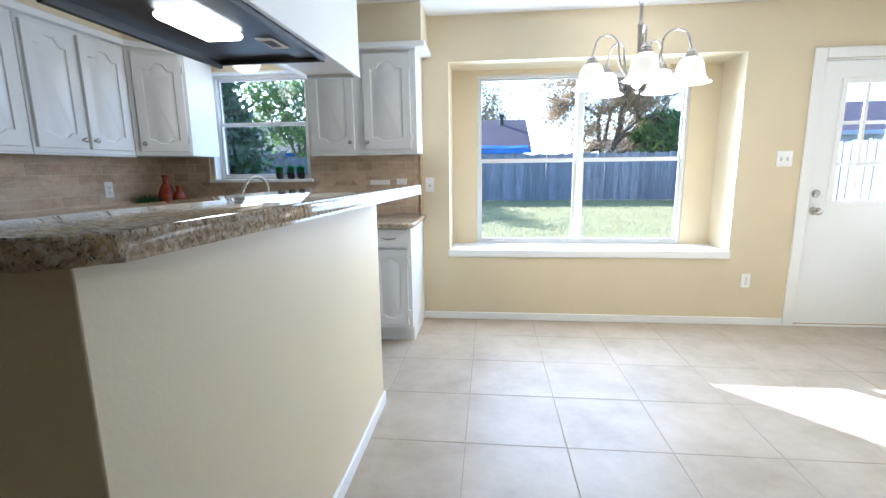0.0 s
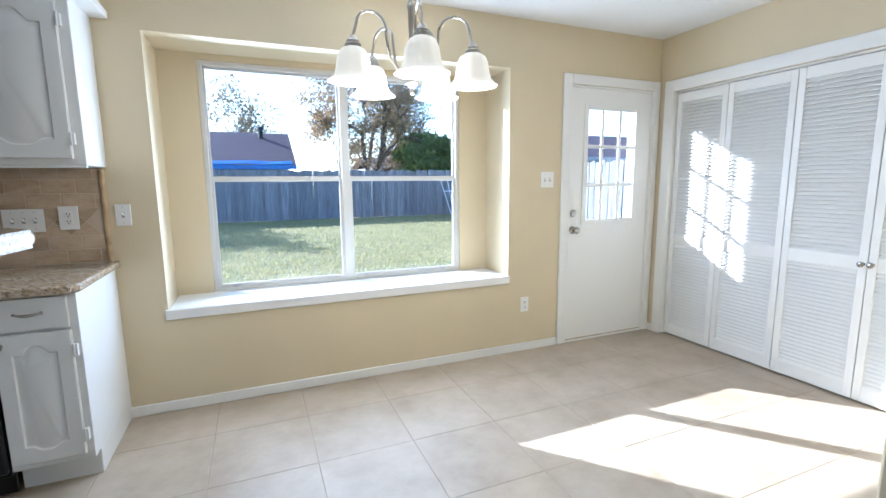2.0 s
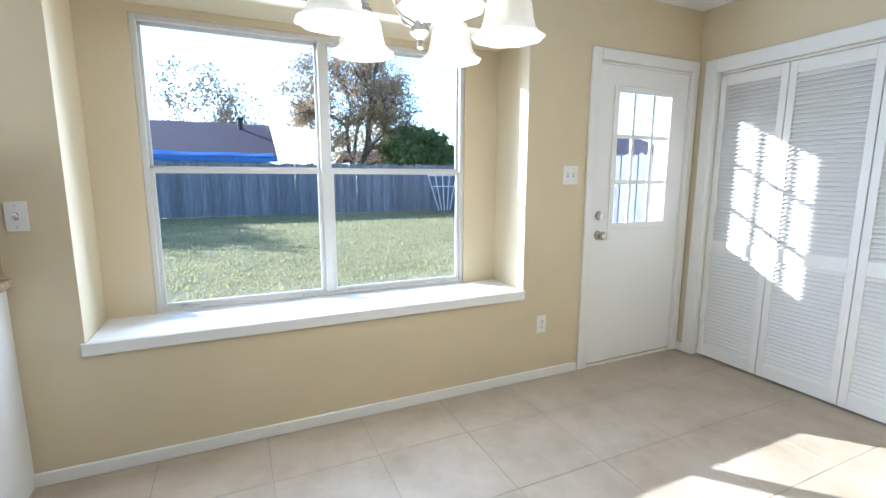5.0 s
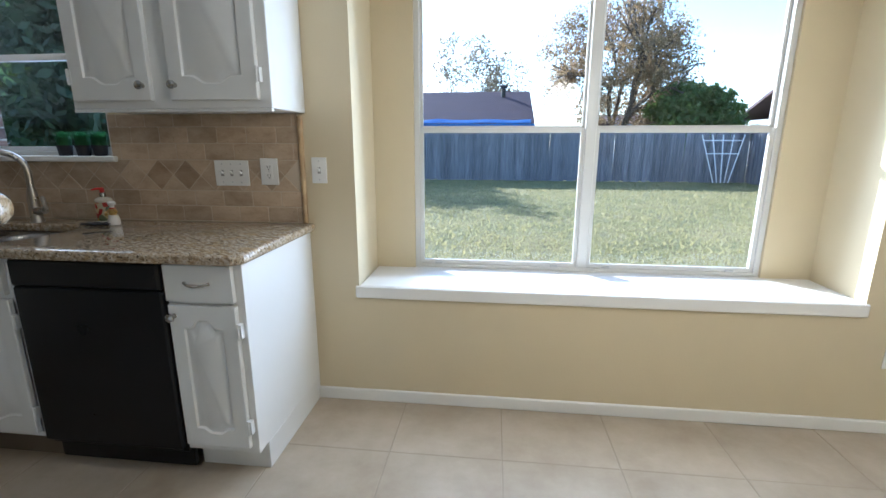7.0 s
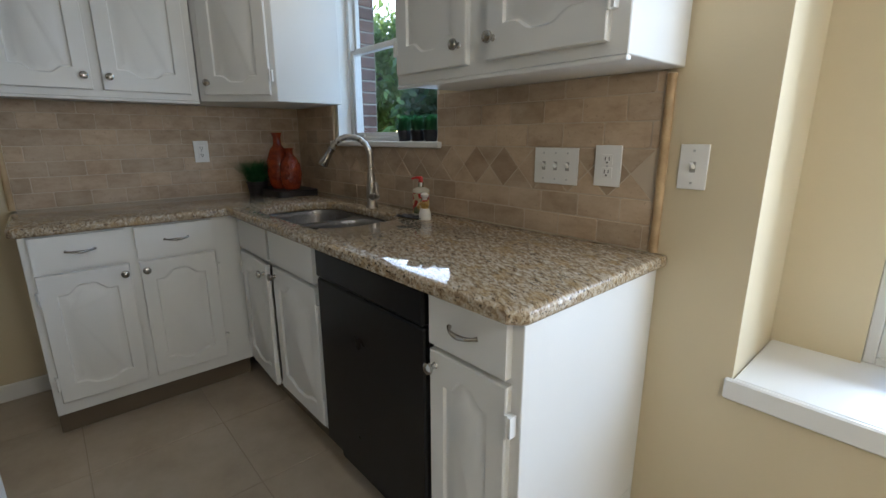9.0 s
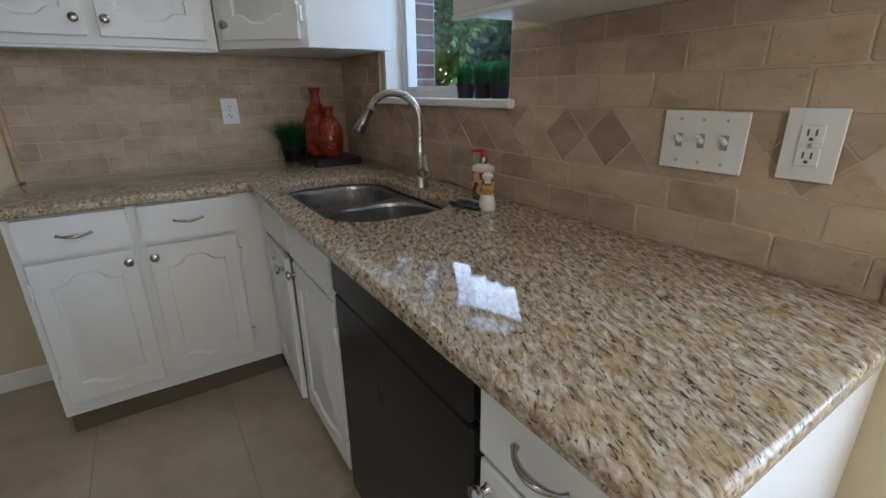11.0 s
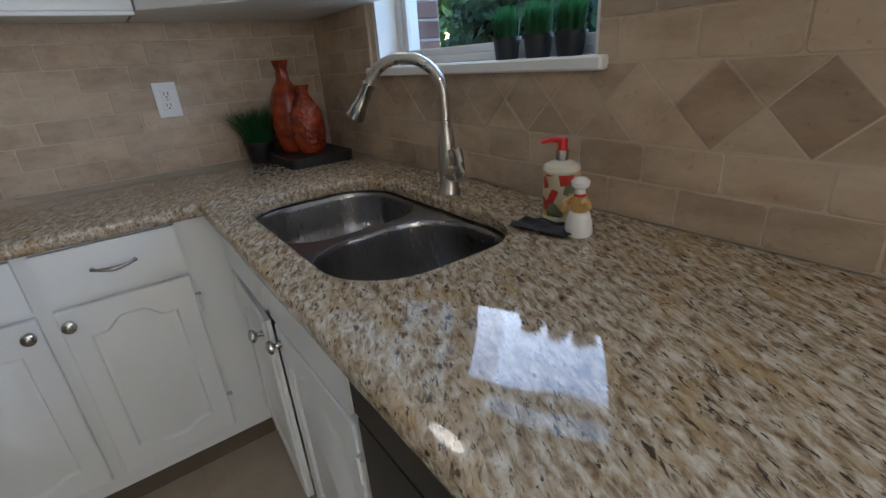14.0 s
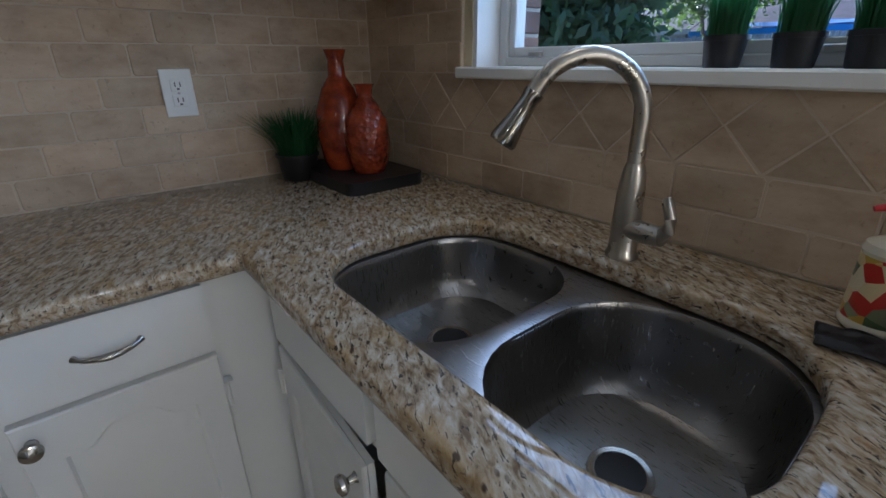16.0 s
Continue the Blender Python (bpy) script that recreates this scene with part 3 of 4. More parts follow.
# sink base: two doors, one a little ajar, under false fronts
unit = base_at("base_cabinet", pose(-1.53, FY, 0), label="white painted sink base cabinet, one door slightly ajar", category="cabinet", group="base cabinets")
bm = bmesh.new()
for r in ((-0.073, 0.0, 0, 0.58, 0.12, 0.66), (-0.073, 0.0, 0, 0.018, 0.66, CT - 0.039), (0.78, 0.81, 0, 0.58, 0.12, 0.66), (0.78, 0.81, 0, 0.018, 0.66, CT - 0.039), (0.0, 0.78, 0, 0.58, 0.12, 0.14), (0.0, 0.78, 0.56, 0.58, 0.14, CT - 0.25),
          (0.0, 0.78, 0, 0.018, 0.70, CT - 0.039), (0.35, 0.385, 0, 0.018, 0.14, 0.70)):
    add_box(bm, *r)
finish("body", bm, CAB, unit, 0.0015, segs=1)
box("kick_board", (0.0, 0.81, 0.05, 0.065, 0, 0.119), KICK, unit, 0.002)
drawer(unit, pose(-0.022, 0, 0.728), 0.355, 0.136, False, "false_front")
drawer(unit, pose(0.362, 0, 0.728), 0.405, 0.136, False, "false_front")
d = panel_door("door", 0.37, 0.567, unit, pose(-0.02, 0, 0.145, 0, 0, -3), hinge=-0.004)
knob(d, 0.345, 0.527)
d = panel_door("door", 0.398, 0.567, unit, pose(0.375, 0, 0.145), hinge=0.404)
knob(d, 0.024, 0.527)

# two-door unit along the side wall; its faces look along +x
unit = base_at("base_cabinet", pose(FX, 2.40, 0, 0, 0, 90), label="white painted base cabinet with two drawers and two arched doors", category="cabinet", group="base cabinets")
bm = bmesh.new()
add_box(bm, 0, 0.798, 0, FX - W - 0.003, 0.112, CT - 0.039)
finish("body", bm, CAB, unit, 0.002, segs=1)
box("kick_board", (0.0, 0.798, 0.06, FX - W - 0.003, 0, 0.111), KICK, unit, 0.002)
for x, k in ((0.026, 0.285), (0.368, 0.022)):
    drawer(unit, pose(x, 0, 0.733), 0.308, 0.136)
    d = panel_door("door", 0.308, 0.547, unit, pose(x, 0, 0.170), hinge=-0.004 if x < 0.1 else 0.312)
    knob(d, k, 0.510)

# dishwasher
dish = base_at("dishwasher", pose(-0.732, FY, 0), label="black built-in dishwasher under the granite counter", category="dishwasher")
box("body", (0.02, 0.610, 0.0, 0.56, 0.10, 0.868), BLACK, dish, 0.003)
box("door", (0.014, 0.606, -0.026, -0.001, 0.125, 0.767), BLACK, dish, 0.006)
box("control_panel", (0.014, 0.606, -0.030, -0.001, 0.770, 0.874), BLACK, dish, 0.008)
box("kick_plate", (0.014, 0.606, 0.03, 0.05, 0.012, 0.10), BLACK, dish, 0.003)


def wall_unit(m, w, doors, label, h=0.75, depth=0.30, body=True):
    unit = base_at("wall_cabinet", m, label=label, category="cabinet", group="wall cabinets")
    bm = bmesh.new()
    add_box(bm, 0, w, 0, depth, 0.0, h)
    add_box(bm, 0.0, w, -0.004, 0.016, -0.012, -0.001)
    finish("body", bm, CAB, unit, 0.0025, segs=1)
    for x, dw, kx, hx in doors:
        d = panel_door("door", dw, h - 0.055, unit, pose(x, 0, 0.03), arch=0.05, foot=0.028, margin=0.058, hinge=hx)
        knob(d, kx, 0.055)
    return unit


wall_unit(pose(-0.655, 3.50, 1.415), 0.840, [(0.02, 0.337, 0.308, -0.003), (0.438, 0.357, 0.025, 0.361)], "white painted double wall cabinet with arched doors", depth=N - 3.503)
D = -1.85 - W - 0.003
for y in (1.645, 2.405):
    wall_unit(pose(-1.85, y, 1.415, 0, 0, 90), 0.755, [(0.019, 0.318, 0.29, None), (0.373, 0.345, 0.025, None)], "white painted double wall cabinet with arched doors", depth=D)
# corner unit: its door stands diagonally, its end panel looks towards the window
CA, CB = Vector((-1.85, 3.165)), Vector((-1.60, 3.455))
unit = base_at("wall_cabinet", label="white painted diagonal corner wall cabinet with one arched door", category="cabinet", group="wall cabinets")
bm = bmesh.new()
prism(bm, [(W + 0.003, CA.y), tuple(CA), tuple(CB), (CB.x, N - 0.003), (W + 0.003, N - 0.003)], 1.415, 2.165)
finish("body", bm, CAB, unit, 0.0025, segs=1)
run = CB - CA
d = panel_door("door", run.length - 0.06, 0.695, unit, pose(CA.x + run.x * 0.08, CA.y + run.y * 0.08, 1.445, 0, 0, math.degrees(math.atan2(run.y, run.x))), arch=0.05, foot=0.028, margin=0.058, hinge=run.length - 0.056)
knob(d, 0.025, 0.055)

# kitchen side of the half wall: base cabinets, counter, range hood and the cabinet over it
unit = base_at("peninsula_cabinet", label="white painted base cabinet behind the half wall", category="cabinet")
boxes("body", [(-0.62, PX - 0.132, 0.73, 2.33, 0.10, CT - 0.039), (-0.57, PX - 0.132, 0.735, 2.32, 0, 0.10)], CAB, unit, 0.002)
slab("counter_slab", [(-0.66, 0.729), (PX - 0.133, 0.729), (PX - 0.133, 2.333), (-0.66, 2.333)], CT - 0.038, CT, GRANITE, unit)
unit = base_at("hanging_cabinet", label="white painted cabinet hanging over the peninsula", category="cabinet")
boxes("body", [(-0.25, 0.05, 0.80, 2.47, 1.79, TOP - 0.002)], CAB, unit, 0.002)
boxes("rim", [(0.030, 0.052, 0.80, 2.472, 1.772, 1.795), (-0.25, -0.228, 2.02, 2.472, 1.772, 1.795), (-0.23, 0.03, 2.45, 2.472, 1.772, 1.795)], CAB, unit, 0.002)
hood = base_at("range_hood", label="black range hood with a lit lamp lens", category="range hood")
boxes("shell", [(-0.46, 0.028, 1.20, 2.02, 1.768, 1.785), (-0.46, -0.44, 1.20, 2.02, 1.74, 1.90), (0.012, 0.028, 1.20, 2.02, 1.752, 1.785), (-0.44, 0.012, 2.0, 2.02, 1.752, 1.785), (-0.44, 0.012, 1.20, 1.22, 1.752, 1.785), (-0.44, -0.252, 1.20, 2.02, 1.785, 1.90)], HOODM, hood, 0.002)
box("lamp_lens", (-0.26, -0.12, 1.36, 1.63, 1.742, 1.767), HOODL, hood, 0.01)
box("filter", (-0.08, 0.005, 1.25, 1.95, 1.760, 1.767), HOODM, hood, 0.002)
box("label", (-0.10, -0.035, 1.66, 1.80, 1.756, 1.759), PAPER, hood, 0.0005)
box("label_print", (-0.085, -0.05, 1.69, 1.77, 1.7548, 1.7558), GREYINK, hood, 0.0)
lamp("hood_lamp", "AREA", (-0.19, 1.5, 1.735), 0.7, WARM, 0.12, (-0.19, 1.5, 0), 0.24)

# dome light under the soffit
dome = base_at("dome_light", Matrix.Translation((-1.19, 3.62, 2.165)), label="small lit amber glass dome light under the soffit", category="ceiling light")
lathe("rim", [(0.10, 0), (0.122, -0.004), (0.122, -0.016), (0.11, -0.02)], NICKEL, dome)
lathe("shade", [(0.112, -0.018), (0.108, -0.045), (0.088, -0.078), (0.05, -0.098), (0.012, -0.105), (0, -0.105)], DOMEG, dome)
lathe("finial", [(0.012, -0.104), (0.009, -0.112), (0.005, -0.12), (0, -0.122)], NICKEL, dome, 12)
lamp("dome_lamp", "POINT", (-1.19, 3.55, 2.03), 0.5, WARM, 0.08)


# ---- plates ----
def plate(name, m, w, h, label, kind):
    o = base_at(name, m, label=label, category="switch" if kind != "outlet" else "outlet")
    bm = bmesh.new()
    add_box(bm, -w / 2, w / 2, -0.006, 0, -h / 2, h / 2)
    finish("plate", bm, PLATE, o, 0.002)
    gangs = {"outlet": 1, "one": 1, "two": 2, "three": 3}[kind]
    for k in range(gangs):
        x = (k - (gangs - 1) / 2) * 0.046
        if kind == "outlet":
            boxes("receptacle", [(x - 0.017, x + 0.017, -0.009, -0.006, -0.034, -0.004), (x - 0.017, x + 0.017, -0.009, -0.006, 0.004, 0.034)], PLATE, o, 0.001)
            boxes("slot", [(x + s - 0.0014, x + s + 0.0014, -0.0098, -0.0091, z - 0.005, z + 0.006) for s in (-0.006, 0.006) for z in (-0.017, 0.021)] + [(x - 0.003, x + 0.003, -0.0098, -0.0091, z - 0.013, z - 0.008) for z in (-0.017, 0.021)], GREYINK, o)
        else:
            bm = bmesh.new()
            tube(bm, [(x, -0.005, 0.0), (x, -0.012, 0.004), (x, -0.019, 0.010)], [0.007, 0.0055, 0.0045], 8)
            finish("toggle", bm, PLATE, o, smooth=True)
            boxes("slot", [(x - 0.007, x + 0.007, -0.0068, -0.0061, -0.014, 0.014)], SLOT, o)
        for z in (-0.042, 0.042) if kind != "outlet" else (0.0,):
            box("screw", (x - 0.003, x + 0.003, -0.008, -0.0061, z - 0.003, z + 0.003), ALU, o, 0.0008)
    return o


plate("switch_plate", pose(0.235, N, 1.162), 0.072, 0.118, "single white toggle switch plate on the beige wall", "one")
plate("switch_plate", pose(2.985, N, 1.337), 0.115, 0.118, "double white toggle switch plate beside the door", "two")
plate("outlet_plate", pose(2.80, N, 0.372), 0.07, 0.115, "white duplex outlet low on the wall", "outlet")
plate("switch_plate", pose(-0.185, N - 0.014, 1.147), 0.168, 0.118, "triple white toggle switch plate on travertine backsplash", "three")
plate("outlet_plate", pose(0.0, N - 0.014, 1.155), 0.085, 0.122, "white outlet plate on travertine backsplash", "outlet")
plate("outlet_plate", pose(W + 0.014, 3.212, 1.165, 0, 0, 90), 0.075, 0.118, "white duplex outlet on the side backsplash", "outlet")
plate("switch_plate", pose(2.0, 1.25, 1.42, 0, 0, -90), 0.075, 0.122, "white switch plate on the partition end", "two")


# ---- windows ----
def sash_window(name, x0, x1, z0, z1, y, zm, mid=None, label=""):
    o = tagged(base_at(name), label, "window", kind="structure")
    f = 0.028
    rows = [(x0, x0 + f, y - 0.03, y + 0.04, z0, z1), (x1 - f, x1, y - 0.03, y + 0.04, z0, z1), (x0 + f, x1 - f, y - 0.03, y + 0.04, z0, z0 + 0.022), (x0 + f, x1 - f, y - 0.03, y + 0.04, z1 - f, z1)]
    cols = [(x0 + f, x1 - f)]
    if mid:
        rows.append((mid - 0.026, mid + 0.026, y - 0.034, y + 0.04, z0 + 0.022, z1 - f))
        cols = [(x0 + f, mid - 0.026), (mid + 0.026, x1 - f)]
    boxes("frame", rows, VINYL, o, 0.003)
    for a, c in cols:
        s = 0.020
        boxes("lower_sash", [(a, a + s, y - 0.022, y - 0.002, z0 + 0.022, zm), (c - s, c, y - 0.022, y - 0.002, z0 + 0.022, zm), (a + s, c - s, y - 0.022, y - 0.002, zm - 0.024, zm), (a + s, c - s, y - 0.022, y - 0.002, z0 + 0.022, z0 + 0.044)], VINYL, o, 0.002)
        boxes("upper_sash", [(a, a + 0.014, y + 0.004, y + 0.022, zm - 0.01, z1 - f), (c - 0.014, c, y + 0.004, y + 0.022, zm - 0.01, z1 - f), (a, c, y + 0.004, y + 0.022, zm - 0.022, zm + 0.012), (a, c, y + 0.004, y + 0.022, z1 - f - 0.016, z1 - f)], VINYL, o, 0.002)
        boxes("latch", [(a + t * (c - a) - 0.02, a + t * (c - a) + 0.02, y - 0.034, y - 0.022, z0 + 0.022, z0 + 0.034) for t in (0.12, 0.86)], ALU, o, 0.002)
        for za, zb, yy in ((z0 + 0.044, zm - 0.024, y - 0.012), (zm + 0.012, z1 - f - 0.016, y + 0.013)):
            p = box("pane", (a + 0.012, c - 0.012, yy - 0.002, yy + 0.002, za, zb), GLASS, o, 0.0)
            p.visible_shadow = False
    return o


sash_window("window_1", 0.615, 2.41, 0.612, 2.092, 4.215, 1.362, 1.515, "white framed double sash picture window in the bay")
sash_window("window_2", -1.655, -0.805, 1.222, 2.10, 3.92, 1.70, None, "white framed single hung window over the sink")
# ---- back door ----
door = tagged(base_at("door_1"), "white painted back door with a gridded glass light, closed", "door", kind="structure")
y0, y1 = N + 0.012, N + 0.056
boxes("leaf", [(3.194, 3.345, y0, y1, 0.014, 2.043), (3.885, 4.026, y0, y1, 0.014, 2.043), (3.345, 3.885, y0, y1, 0.014, 0.985), (3.345, 3.885, y0, y1, 1.905, 2.043)], DOORP, door, 0.0)
boxes("light_frame", [(3.33, 3.372, y0 - 0.010, y0 - 0.001, 0.97, 1.92), (3.858, 3.90, y0 - 0.010, y0 - 0.001, 0.97, 1.92), (3.372, 3.858, y0 - 0.010, y0 - 0.001, 0.97, 1.012), (3.372, 3.858, y0 - 0.010, y0 - 0.001, 1.878, 1.92)], DOORP, door, 0.003)
boxes("muntin", [(x - 0.013, x + 0.013, y0 + 0.004, y0 + 0.018, 0.985, 1.905) for x in (3.525, 3.705)] + [(3.345, 3.885, y0 + 0.005, y0 + 0.017, z - 0.013, z + 0.013) for z in (1.292, 1.598)], DOORP, door, 0.002)
pn = box("pane", (3.345, 3.885, y0 + 0.020, y0 + 0.024, 0.985, 1.905), GLASS, door, 0.0)
pn.visible_shadow = False
for z, prof in ((0.935, [(0.032, 0), (0.032, 0.006), (0.02, 0.010), (0.012, 0.018), (0.012, 0.03), (0.024, 0.038), (0.029, 0.05), (0.026, 0.062), (0.014, 0.068), (0, 0.069)]), (1.068, [(0.031, 0), (0.031, 0.008), (0.026, 0.016), (0.014, 0.018), (0.0, 0.018)])):
    k = lathe("knob" if z < 1 else "deadbolt", prof, CHROME, door, 24)
    k.matrix_basis = pose(3.252, y0, z, 90)
boxes("sweep", [(3.194, 4.026, y0 - 0.003, y1, 0.0125, 0.02)], TAN, door)

# ---- louvred closet doors ----
LX = E + 0.035


def louvre_door(y_lo, y_hi, k):
    o = base_at("louvre_door", pose(LX, (y_lo + y_hi) / 2, 0, 0, 0, -90), label="white painted louvred bifold closet door, closed", category="closet door", group="closet doors")
    hw, t = (y_hi - y_lo) / 2 - 0.0025, 0.028
    st = 0.042
    lo, hi, m0, m1 = 0.10, 1.945, 0.792, 0.872
    boxes("frame", [(-hw, -hw + st, 0, t, 0.014, 2.018), (hw - st, hw, 0, t, 0.014, 2.018), (-hw + st, hw - st, 0.001, t, 0.014, lo), (-hw + st, hw - st, 0.001, t, m0, m1), (-hw + st, hw - st, 0.001, t, hi, 2.018)], DOORP, o, 0.002)
    bm = bmesh.new()
    add_box(bm, -hw + st - 0.004, hw - st + 0.004, -0.003, 0.003, -0.017, 0.017)
    me = finish("slat", bm, DOORP, o, 0.0015, segs=1)
    slat = me.data
    n = 0
    for a, c in ((lo, m0), (m1, hi)):
        cnt = int((c - a) / 0.0262)
        for i in range(cnt):
            s = me if n == 0 else new("slat", slat)
            s.parent = o
            s.matrix_basis = pose(0, t / 2, a + (i + 0.5) * (c - a) / cnt, -38)
            n += 1
    if k:
        kn = lathe("knob", [(0.012, 0), (0.008, 0.004), (0.008, 0.014), (0.017, 0.02), (0.018, 0.027), (0.010, 0.033), (0, 0.034)], CHROME, o, 18)
        kn.matrix_basis = pose(k * (hw - 0.02), 0, 0.832, 90)
    return o


ys = [3.657, 3.227, 2.767, 2.300, 1.820]
for i in range(4):
    louvre_door(ys[i + 1], ys[i], (0, 0, 1, -1)[i])
# added near-black sheet: paints the shade behind the louvres
structure(boxes("closet_back", [(E + 0.30, E + 0.31, 1.75, 3.755, 0, TOP)], CLOSET_SHADE), "near-black sheet standing in for closet shade", "closet")

# ---- chandelier ----
CHX, CHY, CHZ = 1.575, 2.85, 1.742
CHK = 1.03
ch = base_at("chandelier", Matrix.Translation((CHX, CHY, CHZ)) @ Matrix.Scale(CHK, 4), label="brushed nickel five-arm chandelier with lit frosted bell shades", category="chandelier")
lathe("stem", [(0.0, -0.035), (0.008, -0.03), (0.011, -0.018), (0.006, -0.008), (0.018, 0.0), (0.03, 0.012), (0.026, 0.03), (0.012, 0.045), (0.011, 0.10), (0.017, 0.112), (0.012, 0.125), (0.010, 0.20), (0.013, 0.31), (0.017, 0.325), (0.010, 0.34), (0.010, 0.41), (0.014, 0.42), (0.006, 0.435), (0.0, 0.44)], NICKEL, ch, 20)
links = []
for i in range(9):
    z, r = 0.445 + i * 0.027, 0.013
    a = i % 2 * math.pi / 2
    links.append(([(r * math.cos(q) * math.cos(a), r * math.cos(q) * math.sin(a), z + 0.017 * math.sin(q)) for q in [2 * math.pi * k / 12 for k in range(13)]], 0.0028))
tubes("chain", links, NICKEL, ch, 6)
CHT = (TOP - CHZ) / CHK
lathe("canopy", [(0.062, CHT), (0.06, CHT - 0.012), (0.035, CHT - 0.028), (0.01, CHT - 0.035), (0, CHT - 0.036)], NICKEL, ch, 24)
AR = 0.26
for i in range(5):
    a = radians(72 * i + 44)
    ca, sa = math.cos(a), math.sin(a)
    prof = [(0.012, 0.03), (0.06, 0.05), (0.10, 0.11), (0.115, 0.19)] + [(0.18 - 0.065 * math.cos(q), 0.215 + 0.06 * math.sin(q)) for q in [math.pi * k / 8 for k in range(9)]] + [(AR, 0.165)]
    tubes("arm", [([(r * ca, r * sa, z) for r, z in prof], 0.0062)], NICKEL, ch, 10)
    at = (AR * ca, AR * sa, 0.0)
    lathe("socket_cup", [(0.0, 0.172), (0.012, 0.17), (0.020, 0.155), (0.026, 0.15), (0.026, 0.142), (0.033, 0.136), (0.033, 0.122), (0.0, 0.121)], NICKEL, ch, 20, at)
    s = lathe("shade", [(0.032, 0.125), (0.052, 0.112), (0.064, 0.085), (0.069, 0.05), (0.076, 0.022), (0.092, 0.002), (0.105, -0.006), (0.101, -0.006), (0.089, 0.004), (0.072, 0.024), (0.065, 0.05), (0.060, 0.084), (0.049, 0.108), (0.032, 0.121), (0.032, 0.125)], FROST, ch, 36, at, 0.03, 9)
    s.visible_shadow = True
    lathe("bulb", [(0.012, 0.118), (0.013, 0.10), (0.022, 0.08), (0.029, 0.056), (0.024, 0.034), (0.010, 0.024), (0, 0.023)], BULB, ch, 16, at)
lamp("chandelier_lamp", "POINT", (CHX, CHY, CHZ - 0.10), 6.0, WARM, 0.12)

# ---- things on the counter ----
vase = base_at("vase", Matrix.Translation((-1.955, 3.57, CT + 0.035)), label="tall orange-red glazed ceramic bottle vase", category="vase", group="vases")
lathe("body", [(0.0, 0), (0.045, 0.0), (0.058, 0.03), (0.068, 0.10), (0.066, 0.16), (0.045, 0.22), (0.024, 0.25), (0.021, 0.29), (0.030, 0.318), (0.027, 0.318), (0.018, 0.29), (0.018, 0.2), (0, 0.19)], VASE, vase, 32)
vase = base_at("vase", Matrix.Translation((-1.865, 3.60, CT + 0.035)), label="shorter orange-red textured ceramic bottle vase", category="vase", group="vases")
lathe("body", [(0.0, 0), (0.042, 0.0), (0.055, 0.03), (0.062, 0.08), (0.056, 0.14), (0.034, 0.18), (0.020, 0.20), (0.022, 0.222), (0.028, 0.232), (0.024, 0.232), (0.016, 0.2), (0, 0.17)], VASE2, vase, 32)
tray = base_at("tray", Matrix.Translation((-1.93, 3.60, CT)), label="dark wooden tray under the vases", category="tray")
bm = bmesh.new()
prism(bm, rounded(-0.19, 0.17, -0.12, 0.12, 0.03), 0.0, 0.033)
for f in [f for f in bm.faces if f.normal.z > 0.9]:
    bmesh.ops.inset_region(bm, faces=[f], thickness=0.012, depth=-0.012)
finish("tray_body", bm, BLACKP, tray, smooth=True)


def grass_pot(name, m, r, h, blade, count, seed, label, group="", wide=1.0):
    o = base_at(name, m, label=label, category="potted plant", group=group)
    lathe("pot", [(0, 0), (r * 0.78, 0), (r * 0.82, 0.004), (r * 0.96, h - 0.008), (r * 1.04, h - 0.008), (r * 1.04, h), (r * 0.93, h), (r * 0.9, h - 0.012), (0, h - 0.012)], BLACKP, o, 20)
    rnd = random.Random(seed)
    bm = bmesh.new()
    for i in range(count):
        a, q = rnd.uniform(0, 6.283), r * 0.85 * math.sqrt(rnd.random())
        b0 = Vector((q * math.cos(a), q * math.sin(a), h - 0.012))
        lean = wide * rnd.uniform(0.02, 0.35) * q / r
        L = blade * rnd.uniform(0.75, 1.1)
        da = a + rnd.uniform(-0.6, 0.6)
        w = Vector((-math.sin(da), math.cos(da), 0)) * 0.0016
        pts = [b0 + Vector((math.cos(da) * lean * L * s * s, math.sin(da) * lean * L * s * s, L * s)) for s in (0, 0.5, 1)]
        v = [bm.verts.new(p + sg * w * k) for p, k in zip(pts, (1, 0.9, 0.25)) for sg in (-1, 1)]
        bm.faces.new((v[0], v[1], v[3], v[2]))
        bm.faces.new((v[2], v[3], v[5], v[4]))
    tagged(finish("blades", bm, GRASSB, o), kind="stuff")
    return o


grass_pot("potted_grass", Matrix.Translation((-2.055, 3.47, CT)), 0.06, 0.075, 0.125, 520, 5, "black pot of dark green ornamental grass", wide=4.5)
first = grass_pot("potted_grass", Matrix.Translation((-1.09, 3.85, 1.222)), 0.034, 0.050, 0.074, 380, 6, "small black pot of green grass on the sill", "grass pots on the sill")
for i, x in enumerate((-0.988, -0.897)):
    copy_thing(first, pose(x, 3.85, 1.222, 0, 0, 70 * (i + 1)))

soap = base_at("soap_dispenser", Matrix.Translation((-0.785, 3.70, CT)) @ Matrix.Scale(0.9, 4), label="printed cream soap bottle with a red pump", category="soap dispenser")
lathe("bottle", [(0, 0), (0.036, 0), (0.041, 0.006), (0.041, 0.012), (0.039, 0.015), (0.039, 0.112), (0.041, 0.116), (0.038, 0.126), (0.022, 0.134), (0.014, 0.136), (0, 0.136)], [SOAPW], soap, 28)
lathe("print", [(0.0395, 0.016), (0.0395, 0.110)], SOAPL, soap, 28)
lathe("collar", [(0.0, 0.135), (0.0135, 0.136), (0.0135, 0.158), (0.009, 0.160), (0, 0.160)], CHROME, soap, 18)
